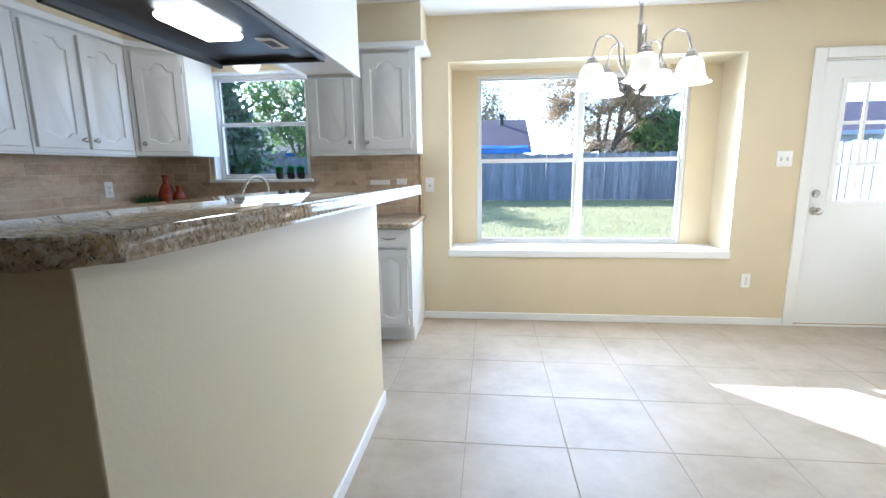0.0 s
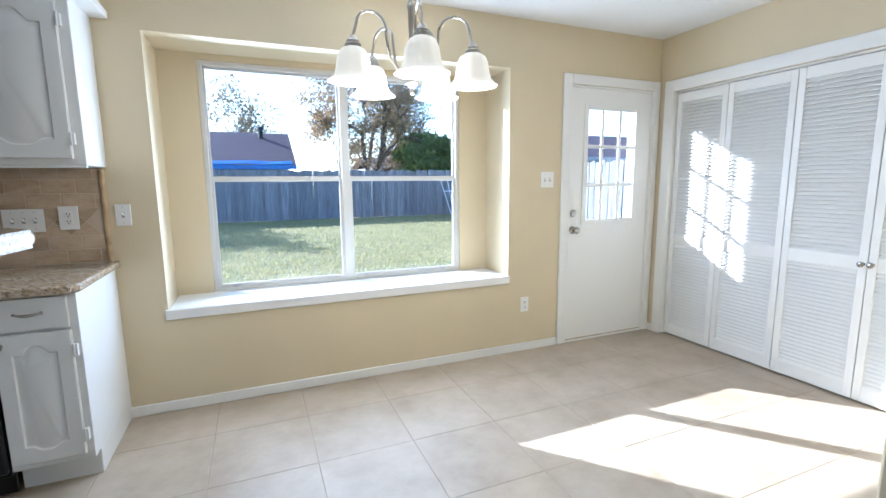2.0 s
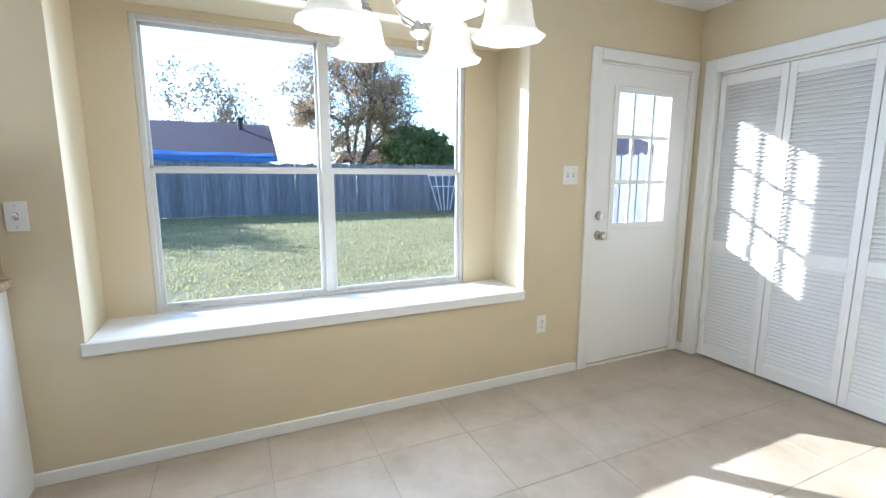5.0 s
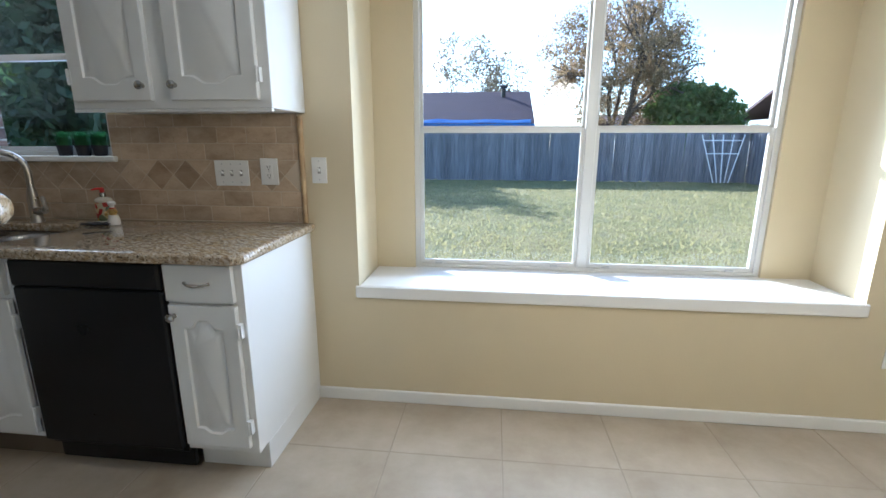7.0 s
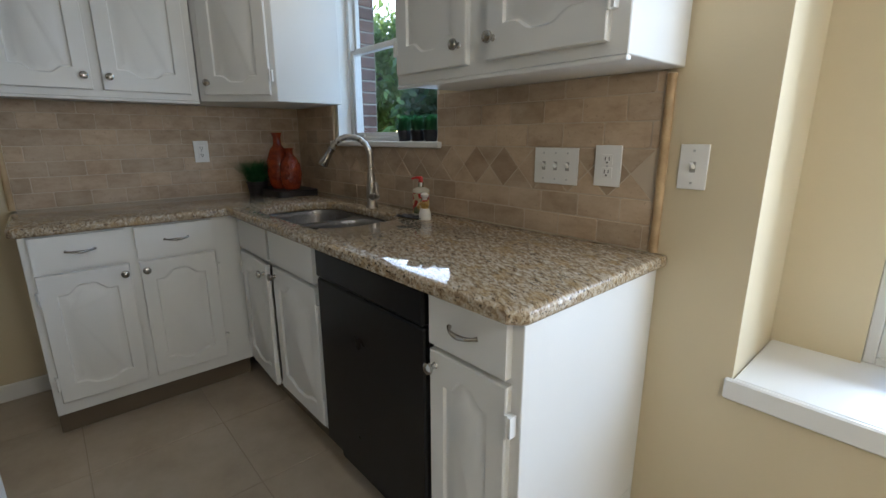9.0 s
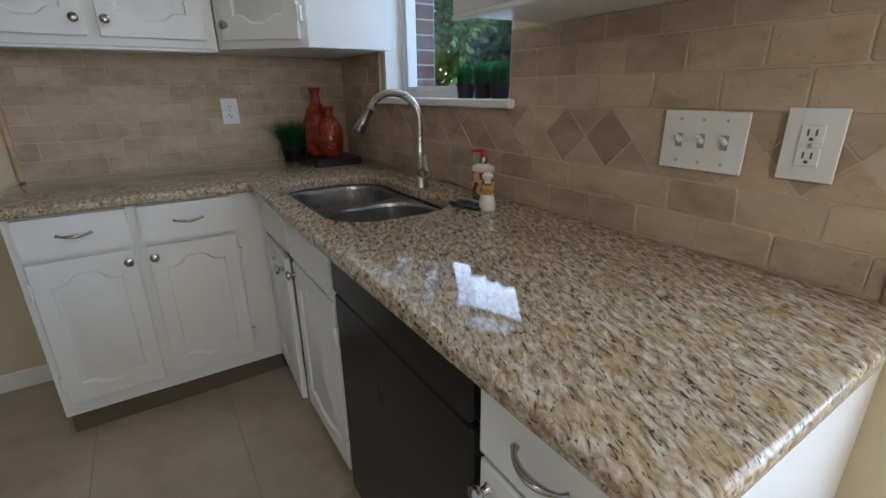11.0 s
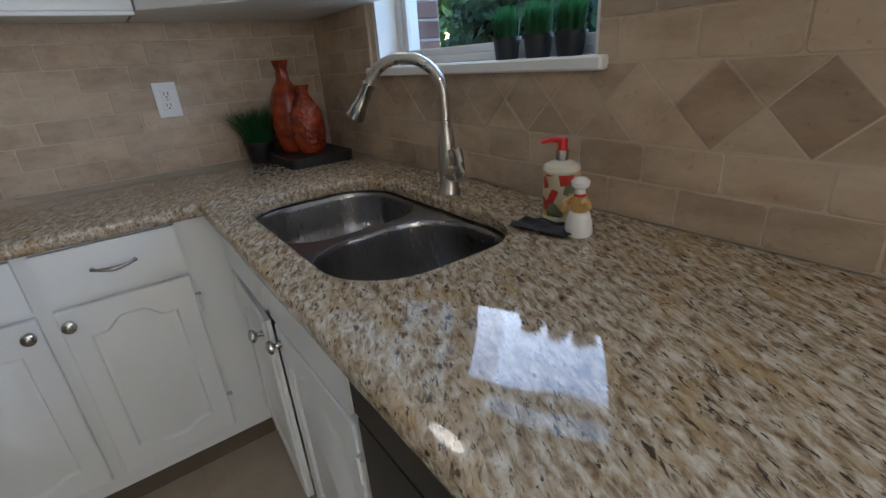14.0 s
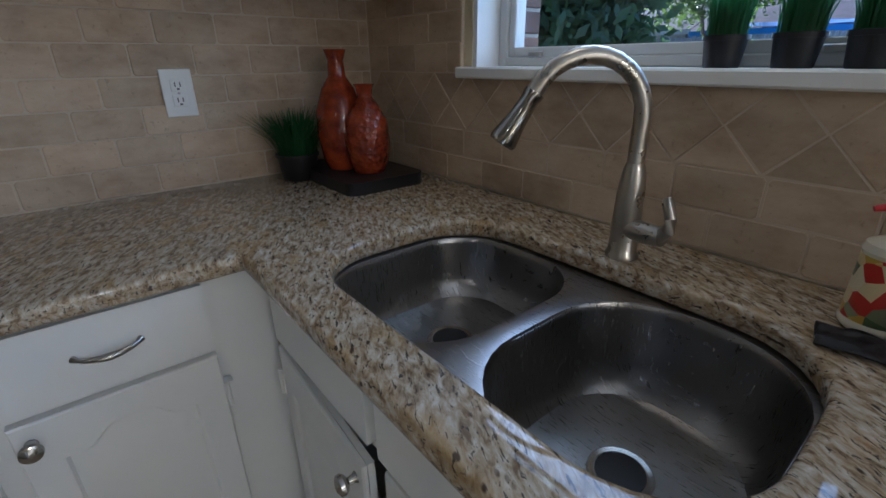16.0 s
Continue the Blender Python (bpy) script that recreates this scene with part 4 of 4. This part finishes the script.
tubes("pump", [([(0, 0, 0.158), (0, 0, 0.182)], 0.011), ([(0.006, 0.0, 0.178), (-0.02, -0.012, 0.179), (-0.04, -0.022, 0.173)], [0.008, 0.006, 0.004])], RED, soap, 12)
fig = base_at("chef_figurine", Matrix.Translation((-0.705, 3.655, CT)) @ Matrix.Diagonal((0.78, 0.78, 0.86, 1)), label="small glazed white and ochre ceramic figurine", category="figurine")
lathe("base", [(0, 0), (0.030, 0), (0.033, 0.006), (0.031, 0.03), (0.024, 0.052), (0.012, 0.055), (0, 0.055)], FIGW, fig, 20)
lathe("torso", [(0, 0.052), (0.018, 0.053), (0.022, 0.068), (0.017, 0.084), (0.012, 0.09), (0, 0.091)], FIGY, fig, 18)
lathe("cap", [(0.0, 0.088), (0.013, 0.09), (0.012, 0.102), (0.020, 0.108), (0.022, 0.118), (0.014, 0.126), (0, 0.128)], FIGW, fig, 18)
tubes("arm", [([(-0.018, 0, 0.078), (-0.034, -0.012, 0.066), (-0.022, -0.026, 0.058)], 0.008)], FIGY, fig, 8)
tubes("arm", [([(0.018, 0, 0.078), (0.034, -0.012, 0.072), (0.03, -0.026, 0.086)], 0.008)], FIGY, fig, 8)
lathe("scarf", [(0.0135, 0.0855), (0.0165, 0.089), (0.0135, 0.0925)], RED, fig, 16)
bm = bmesh.new()
rnd = random.Random(3)
bmesh.ops.create_grid(bm, x_segments=14, y_segments=10, size=0.5)
for v in bm.verts:
    v.co = Vector((v.co.x * 0.125, v.co.y * 0.06, 0.004 + 0.012 * abs(noise.noise(Vector((v.co.x * 5, v.co.y * 5, 2))))))
sol = finish("dishcloth", bm, BLACKP, smooth=True)
sol.matrix_world = pose(-0.765, 3.63, CT, 0, 0, 12)
md = sol.modifiers.new("thick", "SOLIDIFY")
md.thickness = 0.003
tagged(sol, "crumpled black dishcloth lying on the granite", "cloth")

# ---- outside ----
GZ = -0.12
structure(boxes("ground", [(-400, 400, 4.3, 700, GZ - 0.3, GZ), (-400, 400, -400, -3.2, GZ - 0.3, GZ)], GRASS), "mown lawn with patches of dry straw", "ground")
rs = np.random.RandomState(77)
nb = 45000
c = np.stack([rs.uniform(-4, 10.2, nb), 5.9 + 13.5 * rs.uniform(0, 1, nb) ** 1.5, np.full(nb, GZ)], 1)
a = rs.uniform(0, 6.283, nb)
side = np.stack([np.cos(a), np.sin(a), 0 * a], 1) * 0.012
tip = c + np.stack([rs.normal(0, 0.03, nb), rs.normal(0, 0.03, nb), rs.uniform(0.02, 0.065, nb)], 1)
me = bpy.data.meshes.new("grass_blades")
me.from_pydata(np.stack([c - side, c + side, tip], 1).reshape(-1, 3).tolist(), [], np.arange(nb * 3).reshape(-1, 3).tolist())
me.materials.append(leafy("dry_green_grass_blades", (0.15, 0.18, 0.05), (0.36, 0.31, 0.15)))
tagged(new("grass_blades", me), "short green and straw coloured lawn grass blades", "grass", kind="stuff")
pat = structure(boxes("patio", [(-2.4, 9.5, 3.97, 6.0, GZ - 0.2, GZ + 0.015)], painted("patio_concrete", (0.45, 0.43, 0.40), 0.85, 40, 0.5, 0.2)), "pale concrete patio strip", "patio")
structure(boxes("house_roof", [(W - 1.0, E + 1.2, NO - 0.02, 4.75, 2.60, 2.72)], TRIM), "white eave along the house", "eave")


def fence(name, m, count, label, h, seed):
    o = base_at(name, m, label=label, category="fence")
    bm = bmesh.new()
    add_box(bm, 0, count * 0.142, 0.03, 0.07, 0.35, 0.44)
    add_box(bm, 0, count * 0.142, 0.03, 0.07, h - 0.45, h - 0.36)
    finish("rail", bm, FENCEW, o)
    bm = bmesh.new()
    prism(bm, [(-0.0735, 0), (0.0735, 0), (0.0735, h - 0.04), (0.045, h), (-0.045, h), (-0.0735, h - 0.04)], -0.010, 0.010)
    bmesh.ops.rotate(bm, verts=bm.verts, matrix=Matrix.Rotation(radians(90), 3, "X"))
    p0 = finish("picket", bm, FENCEW, o)
    rnd = random.Random(seed)
    for i in range(count):
        p = p0 if i == 0 else new("picket", p0.data)
        p.parent = o
        p.matrix_basis = pose(0.071 + i * 0.142, (i % 2) * 0.014 + rnd.uniform(-0.003, 0.003), rnd.uniform(-0.05, 0.03), 0, rnd.uniform(-0.8, 0.8), rnd.uniform(-2, 2))
    return o


fence("wooden_fence", pose(-20.0, 20.0, GZ), 214, "weathered grey wooden picket privacy fence", 2.0, 1)
fence("wooden_fence", pose(10.4, 20.0, GZ, 0, 0, -94), 110, "weathered grey wooden side fence", 2.0, 2)


def house(name, x0, x1, y0, y1, eave, ridge, label, tarp=False, vent=None):
    o = base_at(name, label=label, category="house")
    boxes("wall", [(x0 + 0.4, x1 - 0.4, y0 + 0.4, y1 - 0.4, GZ, eave + 0.05)], SIDING, o)
    bm = bmesh.new()
    ym = (y0 + y1) / 2
    prof = [(y0, eave), (ym, ridge), (y1, eave), (y1, eave + 0.16), (ym, ridge + 0.18), (y0, eave + 0.16)]
    a = [bm.verts.new((x0, y, z)) for y, z in prof]
    c = [bm.verts.new((x1, y, z)) for y, z in prof]
    for i in range(6):
        j = (i + 1) % 6
        bm.faces.new((a[i], a[j], c[j], c[i]))
    for q in (a, c):
        bm.faces.new((q[0], q[1], q[4], q[5]))
        bm.faces.new((q[1], q[2], q[3], q[4]))
    finish("roof", bm, ROOF, o)
    boxes("gable", [(x0 + 0.45, x0 + 0.5, ym - 1.2, ym + 1.2, eave, ridge - 0.9), (x1 - 0.5, x1 - 0.45, ym - 1.2, ym + 1.2, eave, ridge - 0.9)], SIDING, o)
    boxes("fascia", [(x0, x1, y0 - 0.03, y0, eave - 0.05, eave + 0.17)], TARP if tarp else SIDING, o)
    if vent:
        lathe("vent", [(0.13, -0.3), (0.13, 0.35), (0.22, 0.37), (0.2, 0.5), (0, 0.55)], BLACKP, o, 16, vent)
    if tarp:
        rows = []
        sl = (ridge - eave) / (ym - y0)
        bm = bmesh.new()
        n = 40
        lo, hi = [], []
        for i in range(n + 1):
            x = x0 + 1 + (x1 - x0 - 1.2) * i / n
            lo.append(bm.verts.new((x, y0 - 0.05, eave + 0.20 + 0.03 * noise.noise(Vector((x, 0, 0))))))
            hi.append(bm.verts.new((x, y0 + 0.38, eave + 0.21 + 0.38 * sl + 0.10 * noise.noise(Vector((x * 0.8, 3, 0))))))
        for i in range(n):
            bm.faces.new((lo[i], lo[i + 1], hi[i + 1], hi[i]))
        t = finish("tarp", bm, TARP, o)
        tm = t.modifiers.new("thick", "SOLIDIFY")
        tm.thickness = 0.02
    return o


house("neighbour_house", -11.0, 3.0, 25.5, 35.0, 2.12, 4.15, "neighbour's house with dark shingle roof and blue tarp", True, (1.45, 29.4, 4.05))
house("neighbour_house", -30.0, -11.6, 27.0, 36.0, 2.3, 4.3, "neighbour's house with dark shingle roof")
house("neighbour_house", 9.8, 24.0, 38.0, 46.0, 2.6, 3.5, "distant low house with grey roof")
house("neighbour_house", 16.4, 30.0, 24.0, 34.0, 2.7, 4.6, "neighbour's house with brown shingle roof")


def tree(name, place, height, radius, crown_z, leaves, size, mat, label, seed, trunk=0.16, flat=0.8, levels=4, hide=False):
    """A trunk that forks into limbs and twigs, with leaf clumps at the twigs."""
    o = base_at(name, Matrix.Translation(place), label=label, category="tree")
    rnd = random.Random(seed)
    bm = bmesh.new()
    tips = []

    def grow(p, d, L, r, lev):
        mid = p + d * L * 0.5 + Vector((rnd.gauss(0, 1), rnd.gauss(0, 1), rnd.gauss(0, 0.4))) * L * 0.05
        q = p + d * L
        tube(bm, [p, mid, q], [r, r * 0.85, r * 0.68], 7 if lev < 2 else 4)
        if lev >= 2:
            tips.append((q, L))
            tips.append((mid, L))
        if lev >= levels:
            return
        for _ in range(3 if lev else 5):
            nd = (d + Vector((rnd.gauss(0, 1), rnd.gauss(0, 1), rnd.gauss(0.15, 0.6) * flat)) * 0.75).normalized()
            if nd.z < -0.25:
                nd.z = -0.2
            grow(q - d * L * rnd.uniform(0, 0.3), nd, L * rnd.uniform(0.62, 0.82), r * 0.6, lev + 1)

    grow(Vector((0, 0, -0.1)), Vector((0.0, 0, 1)), crown_z, trunk, 0)
    zs = max(t[0].z for t in tips)
    rs = sorted(math.hypot(t[0].x, t[0].y) for t in tips)[int(len(tips) * 0.93)]
    kx, kz = radius / rs, (height - crown_z) / max(0.1, zs - crown_z)
    for v in bm.verts:
        if v.co.z > crown_z * 0.95:
            v.co.z = crown_z + (v.co.z - crown_z) * kz
            v.co.x *= kx
            v.co.y *= kx
    finish("trunk", bm, BARK, o, smooth=True)
    spots = np.array([(t[0].x * kx, t[0].y * kx, crown_z + (t[0].z - crown_z) * kz) for t in tips if t[0].z > crown_z * 0.9])
    rs = np.random.RandomState(seed + 50)
    ball = rs.normal(0, 1, (170, 3))
    ball *= (rs.uniform(0.25, 1.0, 170) ** 0.45 / np.linalg.norm(ball, axis=1))[:, None]
    ball = ball * np.array((radius, radius, (height - crown_z) * 0.54)) + np.array((0, 0, (height + crown_z) / 2 - 0.1))
    leaf_cloud(o, np.concatenate((spots[rs.randint(0, len(spots), 60)], ball)), leaves, size, radius * 0.085, mat, seed)
    return o


def leaf_cloud(o, spots, leaves, size, spread, mat, seed):
    rs = np.random.RandomState(seed)
    c = spots[rs.randint(0, len(spots), leaves)] + rs.normal(0, spread, (leaves, 3)) * np.array((1, 1, 0.8))
    u = rs.normal(0, 1, (leaves, 3))
    u /= np.linalg.norm(u, axis=1)[:, None]
    w = np.cross(u, rs.normal(0, 1, (leaves, 3)))
    w /= np.linalg.norm(w, axis=1)[:, None]
    s = (size * rs.uniform(0.6, 1.3, leaves))[:, None]
    v = np.stack([c - u * s, c + w * s * 0.45, c + u * s, c - w * s * 0.45], 1).reshape(-1, 3)
    me = bpy.data.meshes.new("leaves")
    me.from_pydata(v.tolist(), [], np.arange(leaves * 4).reshape(-1, 4).tolist())
    me.materials.append(mat)
    lo = new("leaves", me)
    lo.parent = o
    tagged(lo, kind="stuff")


def conifer(place, height, radius, leaves, mat, label, seed):
    o = base_at("conifer", Matrix.Translation(place), label=label, category="tree")
    rnd = random.Random(seed)
    bm = bmesh.new()
    tube(bm, [(0, 0, -0.1), (0, 0, height * 0.5), (0, 0, height)], [0.2, 0.12, 0.02], 8)
    spots = []
    for i in range(150):
        z = height * (0.06 + 0.92 * i / 150)
        a = rnd.uniform(0, 6.283)
        L = radius * (1 - z / height) ** 0.7 * rnd.uniform(0.75, 1.12) + 0.1
        tube(bm, [(0, 0, z), (math.cos(a) * L, math.sin(a) * L, z - 0.12 * L)], [0.03, 0.006], 4)
        spots += [(math.cos(a) * L * s, math.sin(a) * L * s, z - 0.12 * L * s) for s in (0.35, 0.55, 0.75, 0.9, 1.0)]
    finish("trunk", bm, BARK, o)
    leaf_cloud(o, np.array(spots), leaves, 0.10, 0.17, mat, seed)


tree("autumn_tree", (6.8, 26.0, GZ), 8.1, 3.5, 2.3, 26000, 0.085, LEAF_AUT, "large spreading tree with thinning brown-green autumn leaves", 11)
tree("green_tree", (9.7, 23.6, GZ), 4.0, 1.95, 0.9, 18000, 0.12, LEAF_GRN, "dense rounded green evergreen tree", 12, 0.12)
tree("bare_tree", (-1.5, 44.0, GZ), 10.5, 3.6, 3.5, 2600, 0.16, LEAF_FAR, "distant bare tree with a few pale leaves", 13, 0.12)
tree("bare_tree", (2.0, 47.0, GZ), 9.6, 2.6, 3.5, 900, 0.16, LEAF_FAR, "distant bare tree with a few pale leaves", 14, 0.10)
conifer((-4.85, 8.1, GZ), 4.3, 1.5, 26000, LEAF_DRK, "tall dense dark green conifer near the house", 20)
conifer((-9.0, 14.5, GZ), 6.2, 2.2, 30000, LEAF_DRK, "tall dense dark green conifer", 21)
tree("green_tree", (-9.3, 23.6, GZ), 6.6, 3.0, 2.4, 7000, 0.12, LEAF_GRN, "loose green tree with gaps of sky", 22)
tree("shade_tree", (-14.2, 12.2, GZ), 5.6, 3.0, 1.6, 15000, 0.14, LEAF_LIT, "bright sunlit light green tree", 23)
tree("shade_tree", (-15.5, 18.5, GZ), 6.5, 3.0, 2.0, 14000, 0.14, LEAF_GRN, "broad green tree by the fence", 24)

trel = base_at("trellis", pose(8.9, 18.6, GZ, -8), label="white wooden fan trellis leaning on the fence", category="trellis")
tubes("slats", [([(x * 0.35, 0, 0.1), (x, 0, 1.75)], 0.02) for x in (-0.7, -0.35, 0.0, 0.35, 0.7)] + [([(-0.66, -0.02, 1.55), (0.66, -0.02, 1.55)], 0.02), ([(-0.55, -0.02, 1.1), (0.55, -0.02, 1.1)], 0.02)], TRIM, trel, 6)

# brick veneer beside the sink window
veneer = structure(boxes("brick_veneer", [(-2.4, -1.70, NO + 0.012, 4.10, -0.2, 2.6), (-0.76, 0.26, NO + 0.012, 4.10, -0.2, 2.6), (-1.70, -0.76, NO + 0.012, 4.10, -0.2, 1.17), (-1.70, -0.76, NO + 0.012, 4.10, 2.14, 2.6), (2.79, 3.172, NO + 0.012, 4.10, -0.2, 2.6), (4.05, 5.0, NO + 0.012, 4.10, -0.2, 2.6), (3.172, 4.05, NO + 0.012, 4.10, 2.10, 2.6)], MORTAR), "red-brown brick veneer outside the sink window", "brick wall")
bm = bmesh.new()
add_box(bm, -0.004, 0.012, -0.048, 0.048, -0.028, 0.028)
b0 = finish("brick", bm, BRICK, veneer, 0.003, segs=1)
for i in range(15):
    o = b0 if i == 0 else new("brick", b0.data)
    o.parent = veneer
    o.matrix_basis = pose(-1.702, 4.045, 1.17 + 0.0655 * (i + 0.5))

# ---- moulding, backsplash and floor pieces ----
tubes("pencil_moulding", [([(0.158, N - 0.010, CT + 0.001), (0.158, N - 0.010, 1.402)], 0.013)], TAN, None, 12)
tagged(bpy.data.objects["pencil_moulding"], "tan stone edge moulding of the backsplash", "trim", kind="structure")
mould = tubes("pencil_moulding", [([(W + 0.010, 2.385, CT + 0.001), (W + 0.010, 2.385, 1.402)], 0.013)], TAN, None, 12)
tagged(mould, "tan stone edge moulding of the backsplash", "trim", kind="structure")

splash = tagged(base_at("backsplash"), "tumbled travertine tile backsplash with a diamond band", "backsplash", kind="structure")
boxes("grout_bed", [(W, -0.79, N - 0.0098, N - 0.0005, CT, 1.195), (-0.79, 0.147, N - 0.0098, N - 0.0005, CT, 1.414), (W, -1.70, N - 0.0098, N - 0.0005, 1.195, 1.414),
                    (W + 0.0005, W + 0.0098, 2.395, N - 0.01, CT, 1.414)], GROUT, splash)
TT = 0.0115
cache = {}
rnd = random.Random(8)


def tile_mesh(pts, key, mat):
    """A thin tumbled tile over a contour in the wall's plane, at its own centre."""
    if key not in cache:
        bm = bmesh.new()
        n = len(pts)
        rows = [(pts, -0.007), (pts, -TT + 0.0012), ([(x * 0.975 if abs(x) > 1e-6 else 0, z * 0.955) for x, z in pts], -TT)]
        rings = [[bm.verts.new((x, y, z)) for x, z in p] for p, y in rows]
        for a, c in zip(rings, rings[1:]):
            for i in range(n):
                bm.faces.new((a[i], a[(i + 1) % n], c[(i + 1) % n], c[i]))
        bm.faces.new(rings[-1])
        bmesh.ops.recalc_face_normals(bm, faces=bm.faces)
        me = bpy.data.meshes.new("tile")
        bm.to_mesh(me)
        bm.free()
        me.materials.append(mat)
        cache[key] = me
    return cache[key]


def tile(pts, key, mat, u, z, side):
    o = new("tile", tile_mesh(pts, key, mat))
    o.parent = splash
    j = rnd.uniform(-0.0012, 0.0012)
    o.matrix_basis = pose(u, N + j, z, 0, 0, 0) if side == 0 else pose(W - j, u, z, 0, 0, 90)


BW, GAP = 0.1445, 0.0035


def course(u0, u1, z0, z1, phase, side):
    k = math.floor((u0 - phase) / BW)
    while phase + k * BW < u1:
        a, c = max(u0, phase + k * BW), min(u1, phase + (k + 1) * BW)
        k += 1
        if c - a < 0.012:
            continue
        hw, hh = (c - a) / 2 - GAP / 2, (z1 - z0) / 2 - GAP / 2
        r = min(0.005, hw * 0.4)
        pts = [(-hw + r, -hh), (hw - r, -hh), (hw, -hh + r), (hw, hh - r), (hw - r, hh), (-hw + r, hh), (-hw, hh - r), (-hw, -hh + r)]
        tile(pts, (round(hw, 4), round(hh, 4)), TRAV, (a + c) / 2, (z0 + z1) / 2, side)


def band(u0, u1, phase, side, darks=()):
    """Diamonds point to point with the triangles between them."""
    p, h, zc = 0.1395, 0.072, 1.135
    k = math.floor((u0 - phase) / p)
    g_ = GAP / 2
    while phase + (k - 0.5) * p < u1:
        c = phase + k * p
        if c - p / 2 >= u0 - 0.02 and c + p / 2 <= u1 + 0.02:
            d = p / 2 - g_ * 1.4
            tile([(0, -h + g_), (d, 0), (0, h - g_), (-d, 0)], "dark_diamond" if k in darks else "diamond", NOCE if k in darks else TRAV, c, zc, side)
        m = c + p / 2
        if m - p / 2 >= u0 - 0.02 and m + p / 2 <= u1 + 0.02:
            q = p / 2 - g_ * 2.6
            # triangles above and below the joint between two diamonds
            tile([(-q, 0.024), (0, -0.048 + g_ * 2), (q, 0.024)], "tri_up", TRAV, m, zc + h - 0.024 - g_, side)
            tile([(-q, -0.024), (q, -0.024), (0, 0.048 - g_ * 2)], "tri_down", TRAV, m, zc - h + 0.024 + g_, side)
        k += 1


ROWS_T = ((0.917, 0.990, -0.457), (0.990, 1.063, -0.387), (1.207, 1.283, -0.457), (1.283, 1.357, -0.535), (1.357, 1.414, -0.457))
for z0, z1, ph in ROWS_T:
    spans = [(W + 0.012, 0.145)] if z1 < 1.1 else [(W + 0.012, -1.70), (-0.79, 0.145)]
    for u0, u1 in spans:
        course(u0, u1, z0, z1, ph, 0)
    course(2.398, N - 0.012, z0, z1, ph + 3.0, 1)
band(W + 0.012, 0.145, -0.418, 0, (0, -1, 4))
for z0, z1, ph in ((1.063, 1.135, 2.54), (1.135, 1.207, 2.61)):
    course(2.398, N - 0.012, z0, z1, ph, 1)

floor = structure(boxes("floor", [(W, E + 0.7, S, N, -0.15, -0.0014)], FGROUT), "beige stone-look ceramic tile floor", "floor")
P = 0.477
bm = bmesh.new()
hw = P / 2 - 0.0018
add_box(bm, -hw, hw, -hw, hw, -0.006, 0.0)
ft = finish("floor_tile", bm, FLOORT, floor, 0.0018, segs=1)
first = True
for i in range(-7, 10):
    for j in range(-14, 2):
        x, y = 0.625 + (i + 0.5) * P, 3.42 + (j + 0.5) * P
        if x - hw > E + 0.65 or x + hw < W or y + hw < S or y - hw > N:
            continue
        o = ft if first else new("floor_tile", ft.data)
        first = False
        o.parent = floor
        o.matrix_basis = pose(x, y, rnd.uniform(-0.0006, 0.0006), 0, 0, 90 * rnd.randint(0, 3))
